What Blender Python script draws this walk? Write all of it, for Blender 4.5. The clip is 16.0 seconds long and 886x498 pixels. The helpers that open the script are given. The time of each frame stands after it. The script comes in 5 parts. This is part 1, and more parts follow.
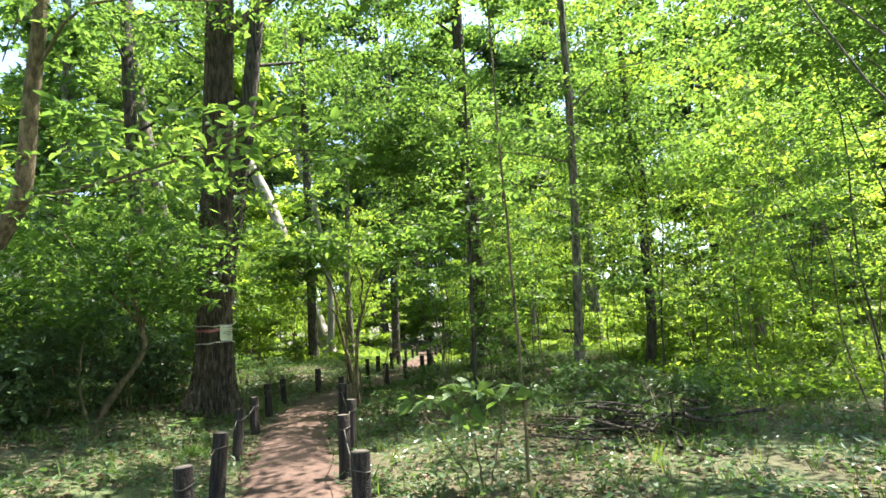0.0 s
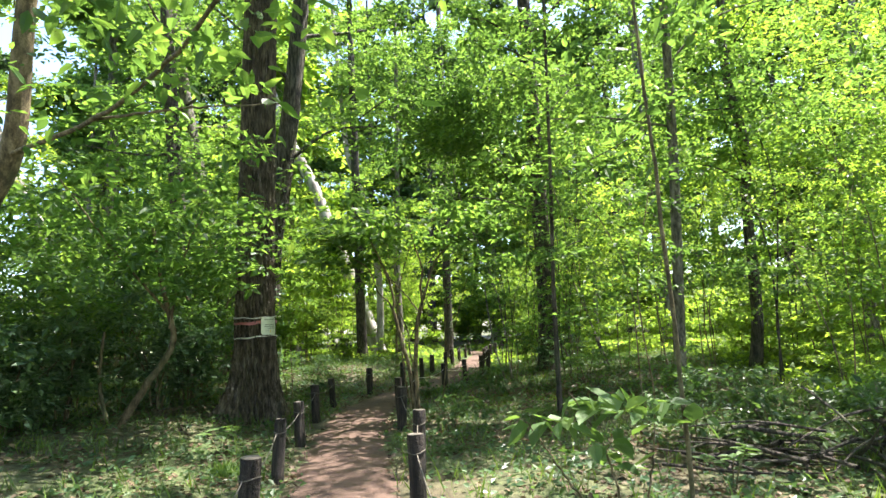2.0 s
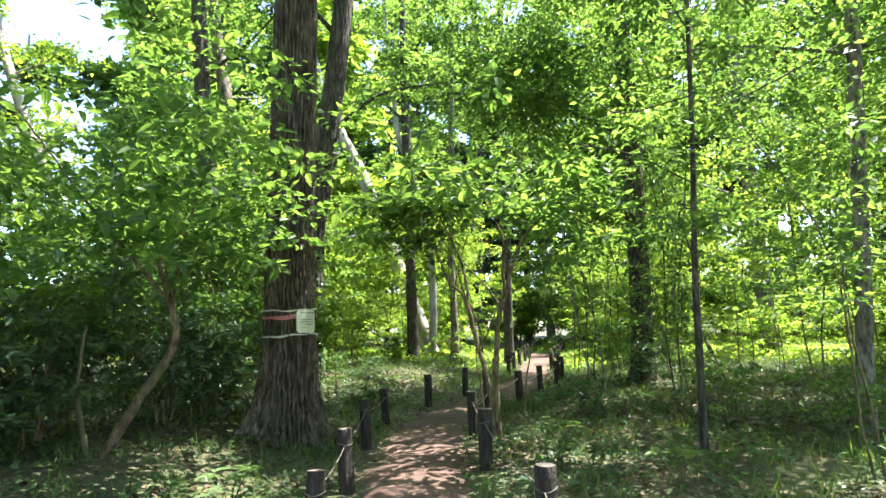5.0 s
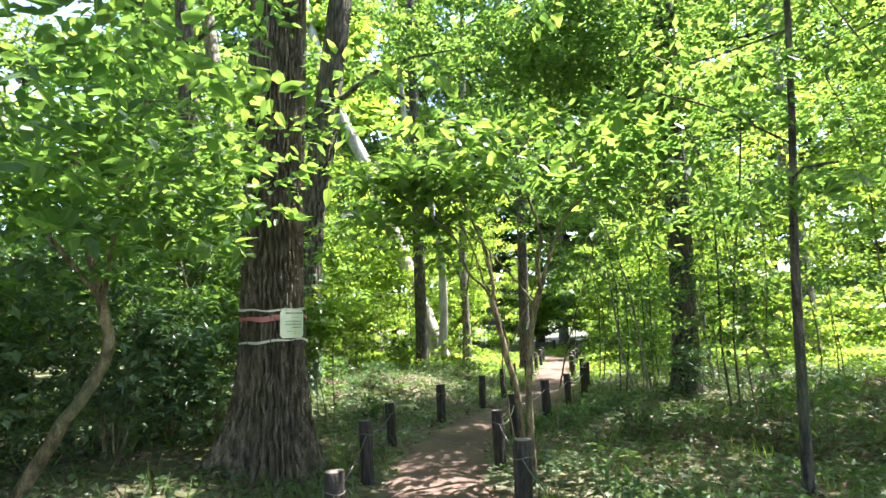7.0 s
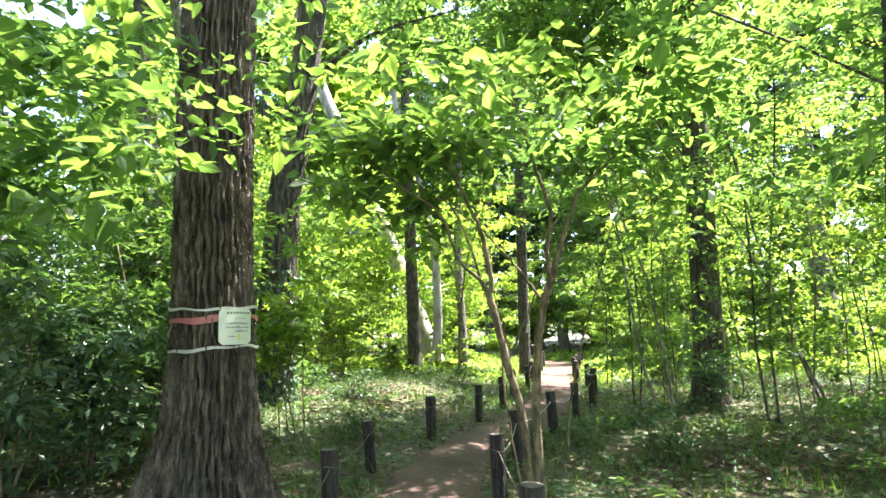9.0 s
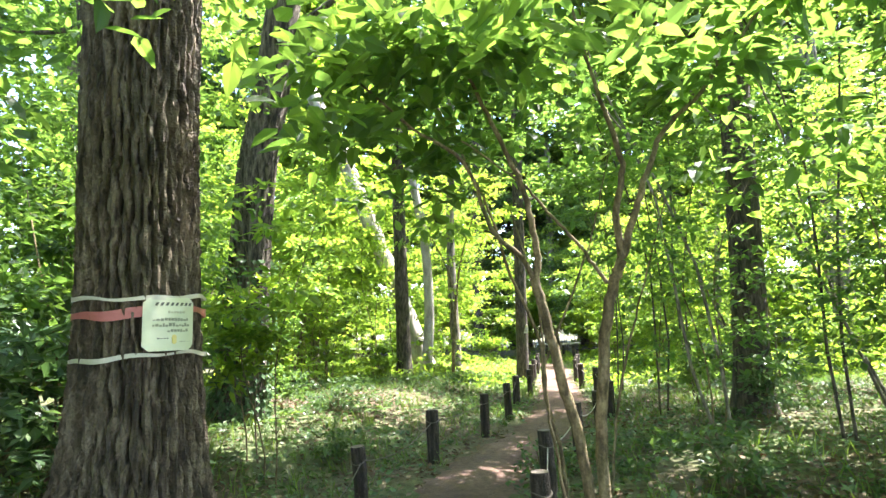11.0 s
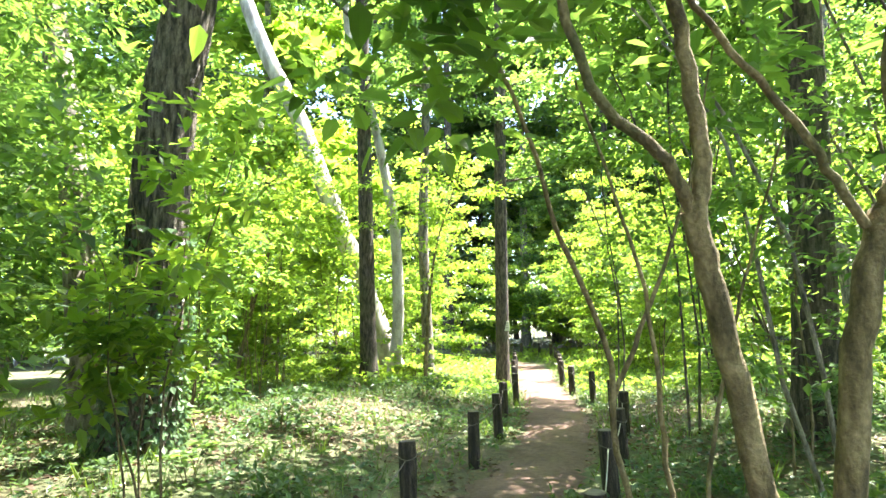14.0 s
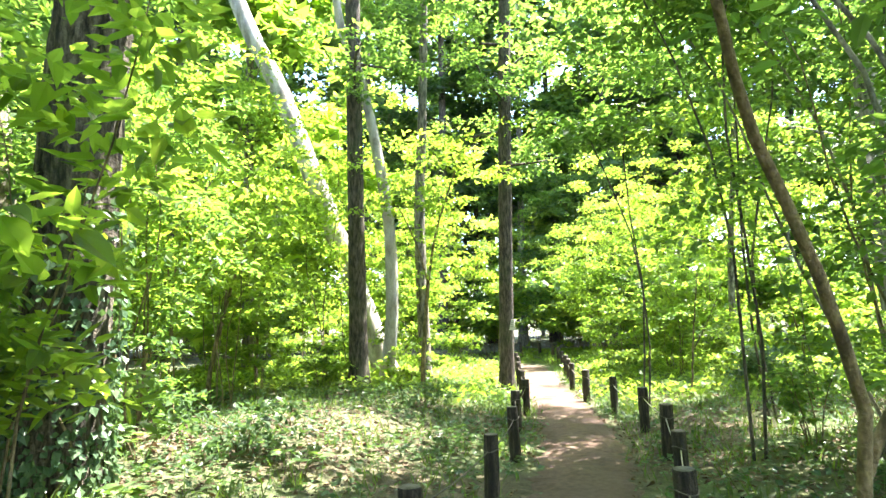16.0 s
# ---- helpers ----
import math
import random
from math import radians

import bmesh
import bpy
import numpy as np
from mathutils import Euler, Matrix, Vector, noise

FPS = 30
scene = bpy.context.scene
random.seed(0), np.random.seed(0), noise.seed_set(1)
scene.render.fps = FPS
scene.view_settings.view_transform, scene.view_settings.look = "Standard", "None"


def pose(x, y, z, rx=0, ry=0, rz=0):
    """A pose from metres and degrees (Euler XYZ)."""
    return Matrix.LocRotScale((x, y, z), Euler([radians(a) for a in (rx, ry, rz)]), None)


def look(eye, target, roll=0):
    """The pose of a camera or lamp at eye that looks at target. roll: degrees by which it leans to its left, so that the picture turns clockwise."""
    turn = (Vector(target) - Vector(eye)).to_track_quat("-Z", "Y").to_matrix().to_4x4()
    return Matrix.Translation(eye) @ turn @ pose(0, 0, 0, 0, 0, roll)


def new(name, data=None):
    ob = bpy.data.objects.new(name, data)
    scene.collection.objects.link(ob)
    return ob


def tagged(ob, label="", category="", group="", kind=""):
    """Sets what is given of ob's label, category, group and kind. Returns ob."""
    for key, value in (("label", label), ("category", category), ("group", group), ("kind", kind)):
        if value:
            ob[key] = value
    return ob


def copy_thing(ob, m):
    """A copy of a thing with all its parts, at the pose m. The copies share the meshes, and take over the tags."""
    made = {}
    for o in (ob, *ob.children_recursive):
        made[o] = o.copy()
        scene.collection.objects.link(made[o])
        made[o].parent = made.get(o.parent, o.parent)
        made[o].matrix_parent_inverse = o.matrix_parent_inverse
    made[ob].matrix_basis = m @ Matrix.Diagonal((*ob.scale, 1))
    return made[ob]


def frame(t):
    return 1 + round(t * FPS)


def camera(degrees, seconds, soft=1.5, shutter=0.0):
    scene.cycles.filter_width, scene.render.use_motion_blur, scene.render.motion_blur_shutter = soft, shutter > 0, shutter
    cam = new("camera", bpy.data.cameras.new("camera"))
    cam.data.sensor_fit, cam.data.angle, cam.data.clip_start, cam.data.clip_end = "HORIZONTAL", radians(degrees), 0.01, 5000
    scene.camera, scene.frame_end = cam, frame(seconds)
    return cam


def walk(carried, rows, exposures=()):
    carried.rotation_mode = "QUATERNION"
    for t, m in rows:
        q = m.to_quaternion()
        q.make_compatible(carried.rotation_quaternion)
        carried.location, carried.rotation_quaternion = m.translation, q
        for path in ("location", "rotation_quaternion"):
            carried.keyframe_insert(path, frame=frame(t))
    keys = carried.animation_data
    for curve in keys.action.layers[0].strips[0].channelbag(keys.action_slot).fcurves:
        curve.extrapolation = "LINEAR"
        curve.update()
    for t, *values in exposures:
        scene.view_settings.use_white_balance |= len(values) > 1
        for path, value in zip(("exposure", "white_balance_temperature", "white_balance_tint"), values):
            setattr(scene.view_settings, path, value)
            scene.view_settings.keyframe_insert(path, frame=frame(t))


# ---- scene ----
cam = camera(77.0, 16.0)
PATH = [
    (0, (1.237, 0.088, 1.466), (1.040, 2.060, 1.738), -3.74),
    (0.5, (1.112, 0.488, 1.447), (0.900, 2.459, 1.716), -3.66),
    (1, (0.949, 0.875, 1.431), (0.699, 2.841, 1.703), -3.53),
    (1.5, (0.764, 1.252, 1.417), (0.469, 3.211, 1.693), -3.36),
    (2, (0.570, 1.619, 1.407), (0.218, 3.568, 1.687), -3.15),
    (2.5, (0.377, 1.976, 1.401), (-0.037, 3.912, 1.684), -2.93),
    (3, (0.194, 2.325, 1.398), (-0.253, 4.253, 1.687), -2.73),
    (3.5, (0.030, 2.670, 1.399), (-0.443, 4.592, 1.687), -2.56),
    (4, (-0.124, 3.015, 1.404), (-0.608, 4.934, 1.691), -2.41),
    (6.5, (-0.812, 4.727, 1.461), (-1.338, 6.636, 1.746), -2.19),
    (7, (-0.910, 5.034, 1.465), (-1.437, 6.941, 1.755), -2.19),
    (7.5, (-0.988, 5.329, 1.468), (-1.514, 7.236, 1.761), -2.21),
    (8, (-1.038, 5.618, 1.469), (-1.563, 7.525, 1.765), -2.23),
    (8.5, (-1.072, 5.910, 1.469), (-1.595, 7.817, 1.768), -2.27),
    (9, (-1.135, 6.206, 1.468), (-1.652, 8.114, 1.769), -2.31),
    (11.5, (-1.890, 7.755, 1.472), (-2.319, 9.684, 1.775), -2.57),
    (12, (-2.006, 8.066, 1.479), (-2.404, 10.002, 1.780), -2.52),
    (12.5, (-2.108, 8.375, 1.487), (-2.479, 10.318, 1.783), -2.44),
    (13, (-2.189, 8.684, 1.496), (-2.542, 10.630, 1.789), -2.33),
    (13.5, (-2.262, 8.993, 1.506), (-2.607, 10.942, 1.793), -2.22),
    (14, (-2.341, 9.306, 1.516), (-2.680, 11.257, 1.799), -2.12),
    (14.5, (-2.433, 9.625, 1.525), (-2.766, 11.576, 1.808), -2.07),
    (15, (-2.536, 9.948, 1.531), (-2.862, 11.902, 1.811), -2.05),
    (15.5, (-2.639, 10.278, 1.534), (-2.957, 12.233, 1.811), -2.06),
    (16, (-2.733, 10.612, 1.532), (-3.043, 12.568, 1.809), -2.09),
]
EXPOSURE = [(0, 2.12, 6500, 14), (3.5, 2.36, 6400, 15), (7, 2.82, 6200, 20), (9, 3.1, 6200, 22), (11.5, 3.32, 6400, 19), (14, 3.52, 6500, 15), (16, 3.48, 6500, 14)]
walk(cam, [(t, look(eye, target, roll)) for t, eye, target, roll in PATH], EXPOSURE)

# ---------------------------------------------------------------- light
SUN_ELEV, SUN_AZ = 65.0, 56.0   # degrees up; degrees to the right of +y
world = bpy.data.worlds.new("sky")
scene.world = world
world.use_nodes = True
wn = world.node_tree
wn.nodes.clear()
sky = wn.nodes.new("ShaderNodeTexSky")
sky.sky_type = "NISHITA"
sky.sun_disc = False
sky.sun_elevation, sky.sun_rotation = radians(SUN_ELEV), radians(SUN_AZ)
wbg = wn.nodes.new("ShaderNodeBackground")
wbg.inputs["Strength"].default_value = 0.14
wout = wn.nodes.new("ShaderNodeOutputWorld")
wn.links.new(sky.outputs[0], wbg.inputs[0])
wn.links.new(wbg.outputs[0], wout.inputs[0])
sun = new("sun", bpy.data.lights.new("sun", "SUN"))
sun.data.energy, sun.data.angle, sun.data.color = 5.0, radians(0.55), (1.0, 0.95, 0.86)
sdir = Vector((math.sin(radians(SUN_AZ)) * math.cos(radians(SUN_ELEV)), math.cos(radians(SUN_AZ)) * math.cos(radians(SUN_ELEV)), math.sin(radians(SUN_ELEV))))
sun.matrix_world = look(sdir * 60, (0, 0, 0))


# ---------------------------------------------------------------- materials
def mat_base(name):
    m = bpy.data.materials.new(name)
    m.use_nodes = True
    nt = m.node_tree
    nt.nodes.clear()
    out = nt.nodes.new("ShaderNodeOutputMaterial")
    return m, nt, out


def node(nt, kind, **inputs):
    n = nt.nodes.new(kind)
    for k, v in inputs.items():
        n.inputs[k.replace("_", " ")].default_value = v
    return n


def ramp(nt, fac, stops):
    n = nt.nodes.new("ShaderNodeValToRGB")
    els = n.color_ramp.elements
    while len(els) < len(stops):
        els.new(0.5)
    for e, (p, c) in zip(els, stops):
        e.position, e.color = p, (*c, 1)
    nt.links.new(fac, n.inputs[0])
    return n


def noise_tex(nt, vec, scale, detail=4.0, rough=0.55):
    n = node(nt, "ShaderNodeTexNoise", Scale=scale, Detail=detail, Roughness=rough)
    if vec is not None:
        nt.links.new(vec, n.inputs["Vector"])
    return n


def scaled(nt, sx, sy, sz):
    tc = nt.nodes.new("ShaderNodeTexCoord")
    mp = nt.nodes.new("ShaderNodeMapping")
    mp.inputs["Scale"].default_value = (sx, sy, sz)
    nt.links.new(tc.outputs["Object"], mp.inputs["Vector"])
    return mp.outputs[0]


def bump(nt, height, strength, dist=0.02):
    b = node(nt, "ShaderNodeBump", Strength=strength, Distance=dist)
    nt.links.new(height, b.inputs["Height"])
    return b


def mixed(nt, fac, a, b, blend="MIX"):
    n = nt.nodes.new("ShaderNodeMix")
    n.data_type, n.blend_type = "RGBA", blend
    for sock, v in ((n.inputs[0], fac), (n.inputs[6], a), (n.inputs[7], b)):
        if isinstance(v, (int, float)):
            sock.default_value = v
        elif isinstance(v, tuple):
            sock.default_value = (*v, 1)
        else:
            nt.links.new(v, sock)
    return n.outputs[2]


def leaf_material(name, dark, mid, light, through_tint, share, rough=0.42):
    """Thin leaf: reflecting and letting light through, each leaf its own tone."""
    m, nt, out = mat_base(name)
    geo = nt.nodes.new("ShaderNodeNewGeometry")
    tone = ramp(nt, geo.outputs["Random Per Island"], [(0.0, dark), (0.45, mid), (1.0, light)])
    blot = noise_tex(nt, scaled(nt, 1, 1, 1), 0.55, 2.0)
    big = ramp(nt, blot.outputs[0], [(0.3, (0.62, 0.7, 0.7)), (0.7, (1.15, 1.12, 0.95))])
    col = mixed(nt, 1.0, tone.outputs[0], big.outputs[0], "MULTIPLY")
    fine = noise_tex(nt, scaled(nt, 1, 1, 1), 60.0, 2.0)
    pr = node(nt, "ShaderNodeBsdfPrincipled", Roughness=rough)
    pr.inputs["Specular IOR Level"].default_value = 0.34
    nt.links.new(col, pr.inputs["Base Color"])
    nt.links.new(bump(nt, fine.outputs[0], 0.25, 0.01).outputs[0], pr.inputs["Normal"])
    tr = nt.nodes.new("ShaderNodeBsdfTranslucent")
    nt.links.new(mixed(nt, 1.0, col, through_tint, "MULTIPLY"), tr.inputs["Color"])
    mx = node(nt, "ShaderNodeMixShader", Fac=share)
    nt.links.new(pr.outputs[0], mx.inputs[1])
    nt.links.new(tr.outputs[0], mx.inputs[2])
    nt.links.new(mx.outputs[0], out.inputs[0])
    return m


def bark_material(name, deep, mid, high, stretch=0.12, scale=26.0, strength=0.8, moss=(0.06, 0.08, 0.03), moss_share=0.5):
    m, nt, out = mat_base(name)
    v = scaled(nt, 1, 1, stretch)
    n1 = noise_tex(nt, v, scale, 6.0, 0.62)
    n2 = noise_tex(nt, scaled(nt, 1, 1, 0.5), 2.4, 3.0)
    n3 = noise_tex(nt, scaled(nt, 1, 1, 1), 70.0, 4.0)
    tone = ramp(nt, n1.outputs[0], [(0.39, deep), (0.5, mid), (0.63, high)])
    msk = ramp(nt, n2.outputs[0], [(0.5, (0, 0, 0)), (0.72, (moss_share,) * 3)])
    col = mixed(nt, msk.outputs[0], tone.outputs[0], moss)
    sp = ramp(nt, n3.outputs[0], [(0.35, (0.75, 0.75, 0.75)), (0.65, (1.15, 1.15, 1.15))])
    col = mixed(nt, 1.0, col, sp.outputs[0], "MULTIPLY")
    pr = node(nt, "ShaderNodeBsdfPrincipled", Roughness=0.9)
    nt.links.new(col, pr.inputs["Base Color"])
    add = nt.nodes.new("ShaderNodeMath")
    add.operation = "ADD"
    nt.links.new(n1.outputs[0], add.inputs[0])
    nt.links.new(n3.outputs[0], add.inputs[1])
    nt.links.new(bump(nt, add.outputs[0], strength, 0.03).outputs[0], pr.inputs["Normal"])
    nt.links.new(pr.outputs[0], out.inputs[0])
    return m


def plain_material(name, a, b, scale, rough=0.8, strength=0.3, random_tone=0.0):
    m, nt, out = mat_base(name)
    n1 = noise_tex(nt, scaled(nt, 1, 1, 1), scale, 5.0)
    n2 = noise_tex(nt, scaled(nt, 1, 1, 1), scale * 6, 3.0)
    col = ramp(nt, n1.outputs[0], [(0.3, a), (0.7, b)]).outputs[0]
    if random_tone:
        info = nt.nodes.new("ShaderNodeObjectInfo")
        rr = ramp(nt, info.outputs["Random"], [(0.0, (1 - random_tone,) * 3), (1.0, (1 + random_tone,) * 3)])
        col = mixed(nt, 1.0, col, rr.outputs[0], "MULTIPLY")
    pr = node(nt, "ShaderNodeBsdfPrincipled", Roughness=rough)
    nt.links.new(col, pr.inputs["Base Color"])
    nt.links.new(bump(nt, n2.outputs[0], strength, 0.01).outputs[0], pr.inputs["Normal"])
    nt.links.new(pr.outputs[0], out.inputs[0])
    return m


def ground_material():
    m, nt, out = mat_base("forest_floor")
    v = scaled(nt, 1, 1, 1)
    a = noise_tex(nt, v, 0.45, 4.0)
    b = noise_tex(nt, v, 9.0, 6.0, 0.65)
    c = noise_tex(nt, v, 55.0, 4.0)
    soil = ramp(nt, b.outputs[0], [(0.3, (0.04, 0.028, 0.018)), (0.55, (0.105, 0.076, 0.048)), (0.75, (0.19, 0.145, 0.095))])
    green = ramp(nt, b.outputs[0], [(0.3, (0.03, 0.055, 0.015)), (0.7, (0.10, 0.17, 0.045))])
    msk = ramp(nt, a.outputs[0], [(0.40, (0.12, 0.12, 0.12)), (0.66, (0.85, 0.85, 0.85))])
    col = mixed(nt, msk.outputs[0], soil.outputs[0], green.outputs[0])
    pr = node(nt, "ShaderNodeBsdfPrincipled", Roughness=0.95)
    nt.links.new(col, pr.inputs["Base Color"])
    nt.links.new(bump(nt, c.outputs[0], 0.8, 0.03).outputs[0], pr.inputs["Normal"])
    nt.links.new(pr.outputs[0], out.inputs[0])
    return m


def path_material():
    m, nt, out = mat_base("bare_earth")
    v = scaled(nt, 1, 1, 1)
    a = noise_tex(nt, v, 1.3, 4.0)
    b = noise_tex(nt, v, 14.0, 6.0, 0.7)
    c = noise_tex(nt, v, 90.0, 3.0)
    soil = ramp(nt, a.outputs[0], [(0.3, (0.098, 0.060, 0.045)), (0.7, (0.175, 0.113, 0.087))])
    sp = ramp(nt, b.outputs[0], [(0.32, (0.6, 0.58, 0.56)), (0.6, (1.1, 1.08, 1.05)), (0.8, (1.3, 1.28, 1.25))])
    col = mixed(nt, 1.0, soil.outputs[0], sp.outputs[0], "MULTIPLY")
    pr = node(nt, "ShaderNodeBsdfPrincipled", Roughness=0.95)
    nt.links.new(col, pr.inputs["Base Color"])
    add = nt.nodes.new("ShaderNodeMath")
    add.operation = "ADD"
    nt.links.new(b.outputs[0], add.inputs[0])
    nt.links.new(c.outputs[0], add.inputs[1])
    nt.links.new(bump(nt, add.outputs[0], 0.7, 0.03).outputs[0], pr.inputs["Normal"])
    nt.links.new(pr.outputs[0], out.inputs[0])
    return m


# mid and bright leaf: one leaf, with shade and sun put into its tone
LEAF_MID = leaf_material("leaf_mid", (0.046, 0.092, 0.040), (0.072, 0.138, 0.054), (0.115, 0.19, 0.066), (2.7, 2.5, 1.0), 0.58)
LEAF_SUN_TONE = leaf_material("leaf_sun_tone", (0.065, 0.12, 0.036), (0.108, 0.18, 0.05), (0.16, 0.235, 0.068), (3.1, 2.8, 1.0), 0.65)
LEAF_DARK = leaf_material("leaf_dark", (0.052, 0.096, 0.056), (0.086, 0.146, 0.08), (0.135, 0.20, 0.108), (1.7, 1.9, 0.9), 0.35, 0.3)
LEAF_HERB = leaf_material("leaf_herb", (0.040, 0.075, 0.034), (0.065, 0.115, 0.048), (0.10, 0.16, 0.065), (1.9, 2.0, 0.9), 0.4)
LEAF_PALE = leaf_material("leaf_pale", (0.075, 0.135, 0.055), (0.115, 0.19, 0.072), (0.16, 0.245, 0.095), (1.9, 1.9, 0.8), 0.4)
LEAF_NEEDLE = leaf_material("leaf_fine", (0.034, 0.066, 0.032), (0.056, 0.102, 0.046), (0.085, 0.135, 0.058), (2.0, 2.1, 0.9), 0.42)
GRASS = leaf_material("grass", (0.06, 0.105, 0.034), (0.10, 0.165, 0.045), (0.15, 0.22, 0.065), (2.0, 2.0, 0.7), 0.4)
LITTER = leaf_material("dead_leaf", (0.07, 0.043, 0.027), (0.14, 0.092, 0.062), (0.24, 0.175, 0.128), (1.0, 0.8, 0.5), 0.15, 0.7)
BARK_OAK = bark_material("bark_oak", (0.034, 0.025, 0.017), (0.108, 0.083, 0.056), (0.225, 0.182, 0.127), 0.25, 16.0, 0.9, (0.085, 0.085, 0.05), 0.35)
BARK_DARK = bark_material("bark_dark", (0.02, 0.016, 0.013), (0.065, 0.05, 0.04), (0.13, 0.105, 0.085), 0.2, 24.0, 0.8)
BARK_OLD = bark_material("bark_old", (0.018, 0.015, 0.012), (0.085, 0.07, 0.052), (0.19, 0.165, 0.125), 0.17, 19.0, 0.9, (0.07, 0.08, 0.045), 0.4)
BARK_GREY = bark_material("bark_grey", (0.05, 0.045, 0.036), (0.15, 0.13, 0.10), (0.27, 0.24, 0.19), 0.3, 16.0, 0.5)
BARK_PALE = bark_material("bark_pale", (0.22, 0.195, 0.175), (0.38, 0.345, 0.315), (0.52, 0.485, 0.45), 0.3, 5.0, 0.25, (0.2, 0.185, 0.15), 0.5)
BARK_STEM = bark_material("bark_stem", (0.06, 0.044, 0.02), (0.135, 0.102, 0.05), (0.235, 0.182, 0.098), 0.35, 20.0, 0.45, (0.10, 0.12, 0.05), 0.5)
POST_WOOD = bark_material("post_wood", (0.012, 0.009, 0.007), (0.03, 0.022, 0.017), (0.065, 0.05, 0.038), 0.15, 34.0, 0.7, (0.05, 0.06, 0.03), 0.4)
POST_TOP = plain_material("post_end_grain", (0.07, 0.058, 0.046), (0.17, 0.145, 0.12), 14.0, 0.9, 0.6, 0.25)
ROPE = plain_material("rope_fibre", (0.06, 0.055, 0.045), (0.16, 0.14, 0.11), 40.0, 0.9, 0.5)
ROPE_PALE = plain_material("rope_pale", (0.3, 0.27, 0.22), (0.5, 0.46, 0.4), 40.0, 0.9, 0.5)
TAPE_PALE = plain_material("tape_pale", (0.40, 0.39, 0.31), (0.55, 0.53, 0.43), 12.0, 0.45, 0.2)
TAPE_RED = plain_material("tape_red", (0.32, 0.09, 0.08), (0.45, 0.15, 0.13), 12.0, 0.45, 0.2)
SIGN_SHEET = plain_material("sign_sheet", (0.50, 0.54, 0.38), (0.60, 0.63, 0.46), 6.0, 0.4, 0.1)
SIGN_INK = plain_material("sign_ink", (0.05, 0.055, 0.05), (0.08, 0.085, 0.075), 20.0, 0.5, 0.1)
SIGN_GREY = plain_material("sign_grey_ink", (0.17, 0.19, 0.14), (0.24, 0.26, 0.19), 20.0, 0.5, 0.1)
SIGN_FAINT = plain_material("sign_faint_ink", (0.36, 0.385, 0.27), (0.42, 0.44, 0.32), 20.0, 0.5, 0.1)
SIGN_YELLOW = plain_material("sign_yellow_ink", (0.55, 0.45, 0.14), (0.62, 0.52, 0.2), 20.0, 0.5, 0.1)
GROUND = ground_material()
EARTH = path_material()


# ---------------------------------------------------------------- mesh tools
def link_mesh(name, verts, faces, material, parent=None, label="", smooth=False):
    """One mesh object from arrays; faces is an (n, 3) or (n, 4) array."""
    verts, faces = np.asarray(verts, dtype=np.float32), np.asarray(faces, dtype=np.int32)
    k = faces.shape[1]
    me = bpy.data.meshes.new(name)
    me.vertices.add(len(verts))
    me.vertices.foreach_set("co", verts.ravel())
    me.loops.add(faces.size)
    me.loops.foreach_set("vertex_index", faces.ravel())
    me.polygons.add(len(faces))
    me.polygons.foreach_set("loop_start", np.arange(0, faces.size, k, dtype=np.int32))
    me.polygons.foreach_set("use_smooth", np.full(len(faces), smooth))
    me.update(calc_edges=True)
    me.materials.append(material)
    ob = new(name, me)
    if parent is not None:
        ob.parent = parent
    if label:
        ob["label"] = label
    return ob


def part(name, bm, material, parent, label=""):
    me = bpy.data.meshes.new(name)
    bm.to_mesh(me)
    bm.free()
    me.materials.append(material)
    ob = new(name, me)
    ob.parent = parent
    if label:
        ob["label"] = label
    return ob


def thing(name, label, category, group="", kind=""):
    return tagged(new(name), label, category, group, kind)


def bend(points, n):
    """A smooth line of n points through the given ones (Catmull-Rom)."""
    p = np.asarray(points, dtype=float)
    q = np.vstack([2 * p[0] - p[1], p, 2 * p[-1] - p[-2]])
    out = []
    for u in np.linspace(0, len(p) - 1 - 1e-6, n):
        i = int(u)
        f = u - i
        a, b, c, d = q[i], q[i + 1], q[i + 2], q[i + 3]
        out.append(0.5 * ((2 * b) + (c - a) * f + (2 * a - 5 * b + 4 * c - d) * f * f + (3 * b - a - 3 * c + d) * f ** 3))
    return np.array(out)


def tube_arrays(line, radii, segs, ridge=None):
    """A tapered tube along a line; ridge(angle, ring) gives a factor on the radius."""
    line = np.asarray(line, dtype=float)
    n = len(line)
    tang = np.gradient(line, axis=0)
    tang /= np.linalg.norm(tang, axis=1)[:, None] + 1e-9
    ref = np.where(np.abs(tang[:, 2:3]) > 0.9, np.array([[1.0, 0, 0]]), np.array([[0, 0, 1.0]]))
    ref[:] = ref[0]
    u = np.cross(tang, ref)
    u /= np.linalg.norm(u, axis=1)[:, None] + 1e-9
    v = np.cross(tang, u)
    ang = np.linspace(0, 2 * np.pi, segs, endpoint=False)
    rad = np.repeat(np.asarray(radii, dtype=float)[:, None], segs, 1)
    if ridge is not None:
        rad = rad * ridge(ang[None, :], np.arange(n)[:, None])
    vs = line[:, None, :] + rad[:, :, None] * (np.cos(ang)[None, :, None] * u[:, None, :] + np.sin(ang)[None, :, None] * v[:, None, :])
    i, j = np.meshgrid(np.arange(n - 1), np.arange(segs), indexing="ij")
    k = (j + 1) % segs
    fs = np.stack([i * segs + j, i * segs + k, (i + 1) * segs + k, (i + 1) * segs + j], -1).reshape(-1, 4)
    return vs.reshape(-1, 3), fs


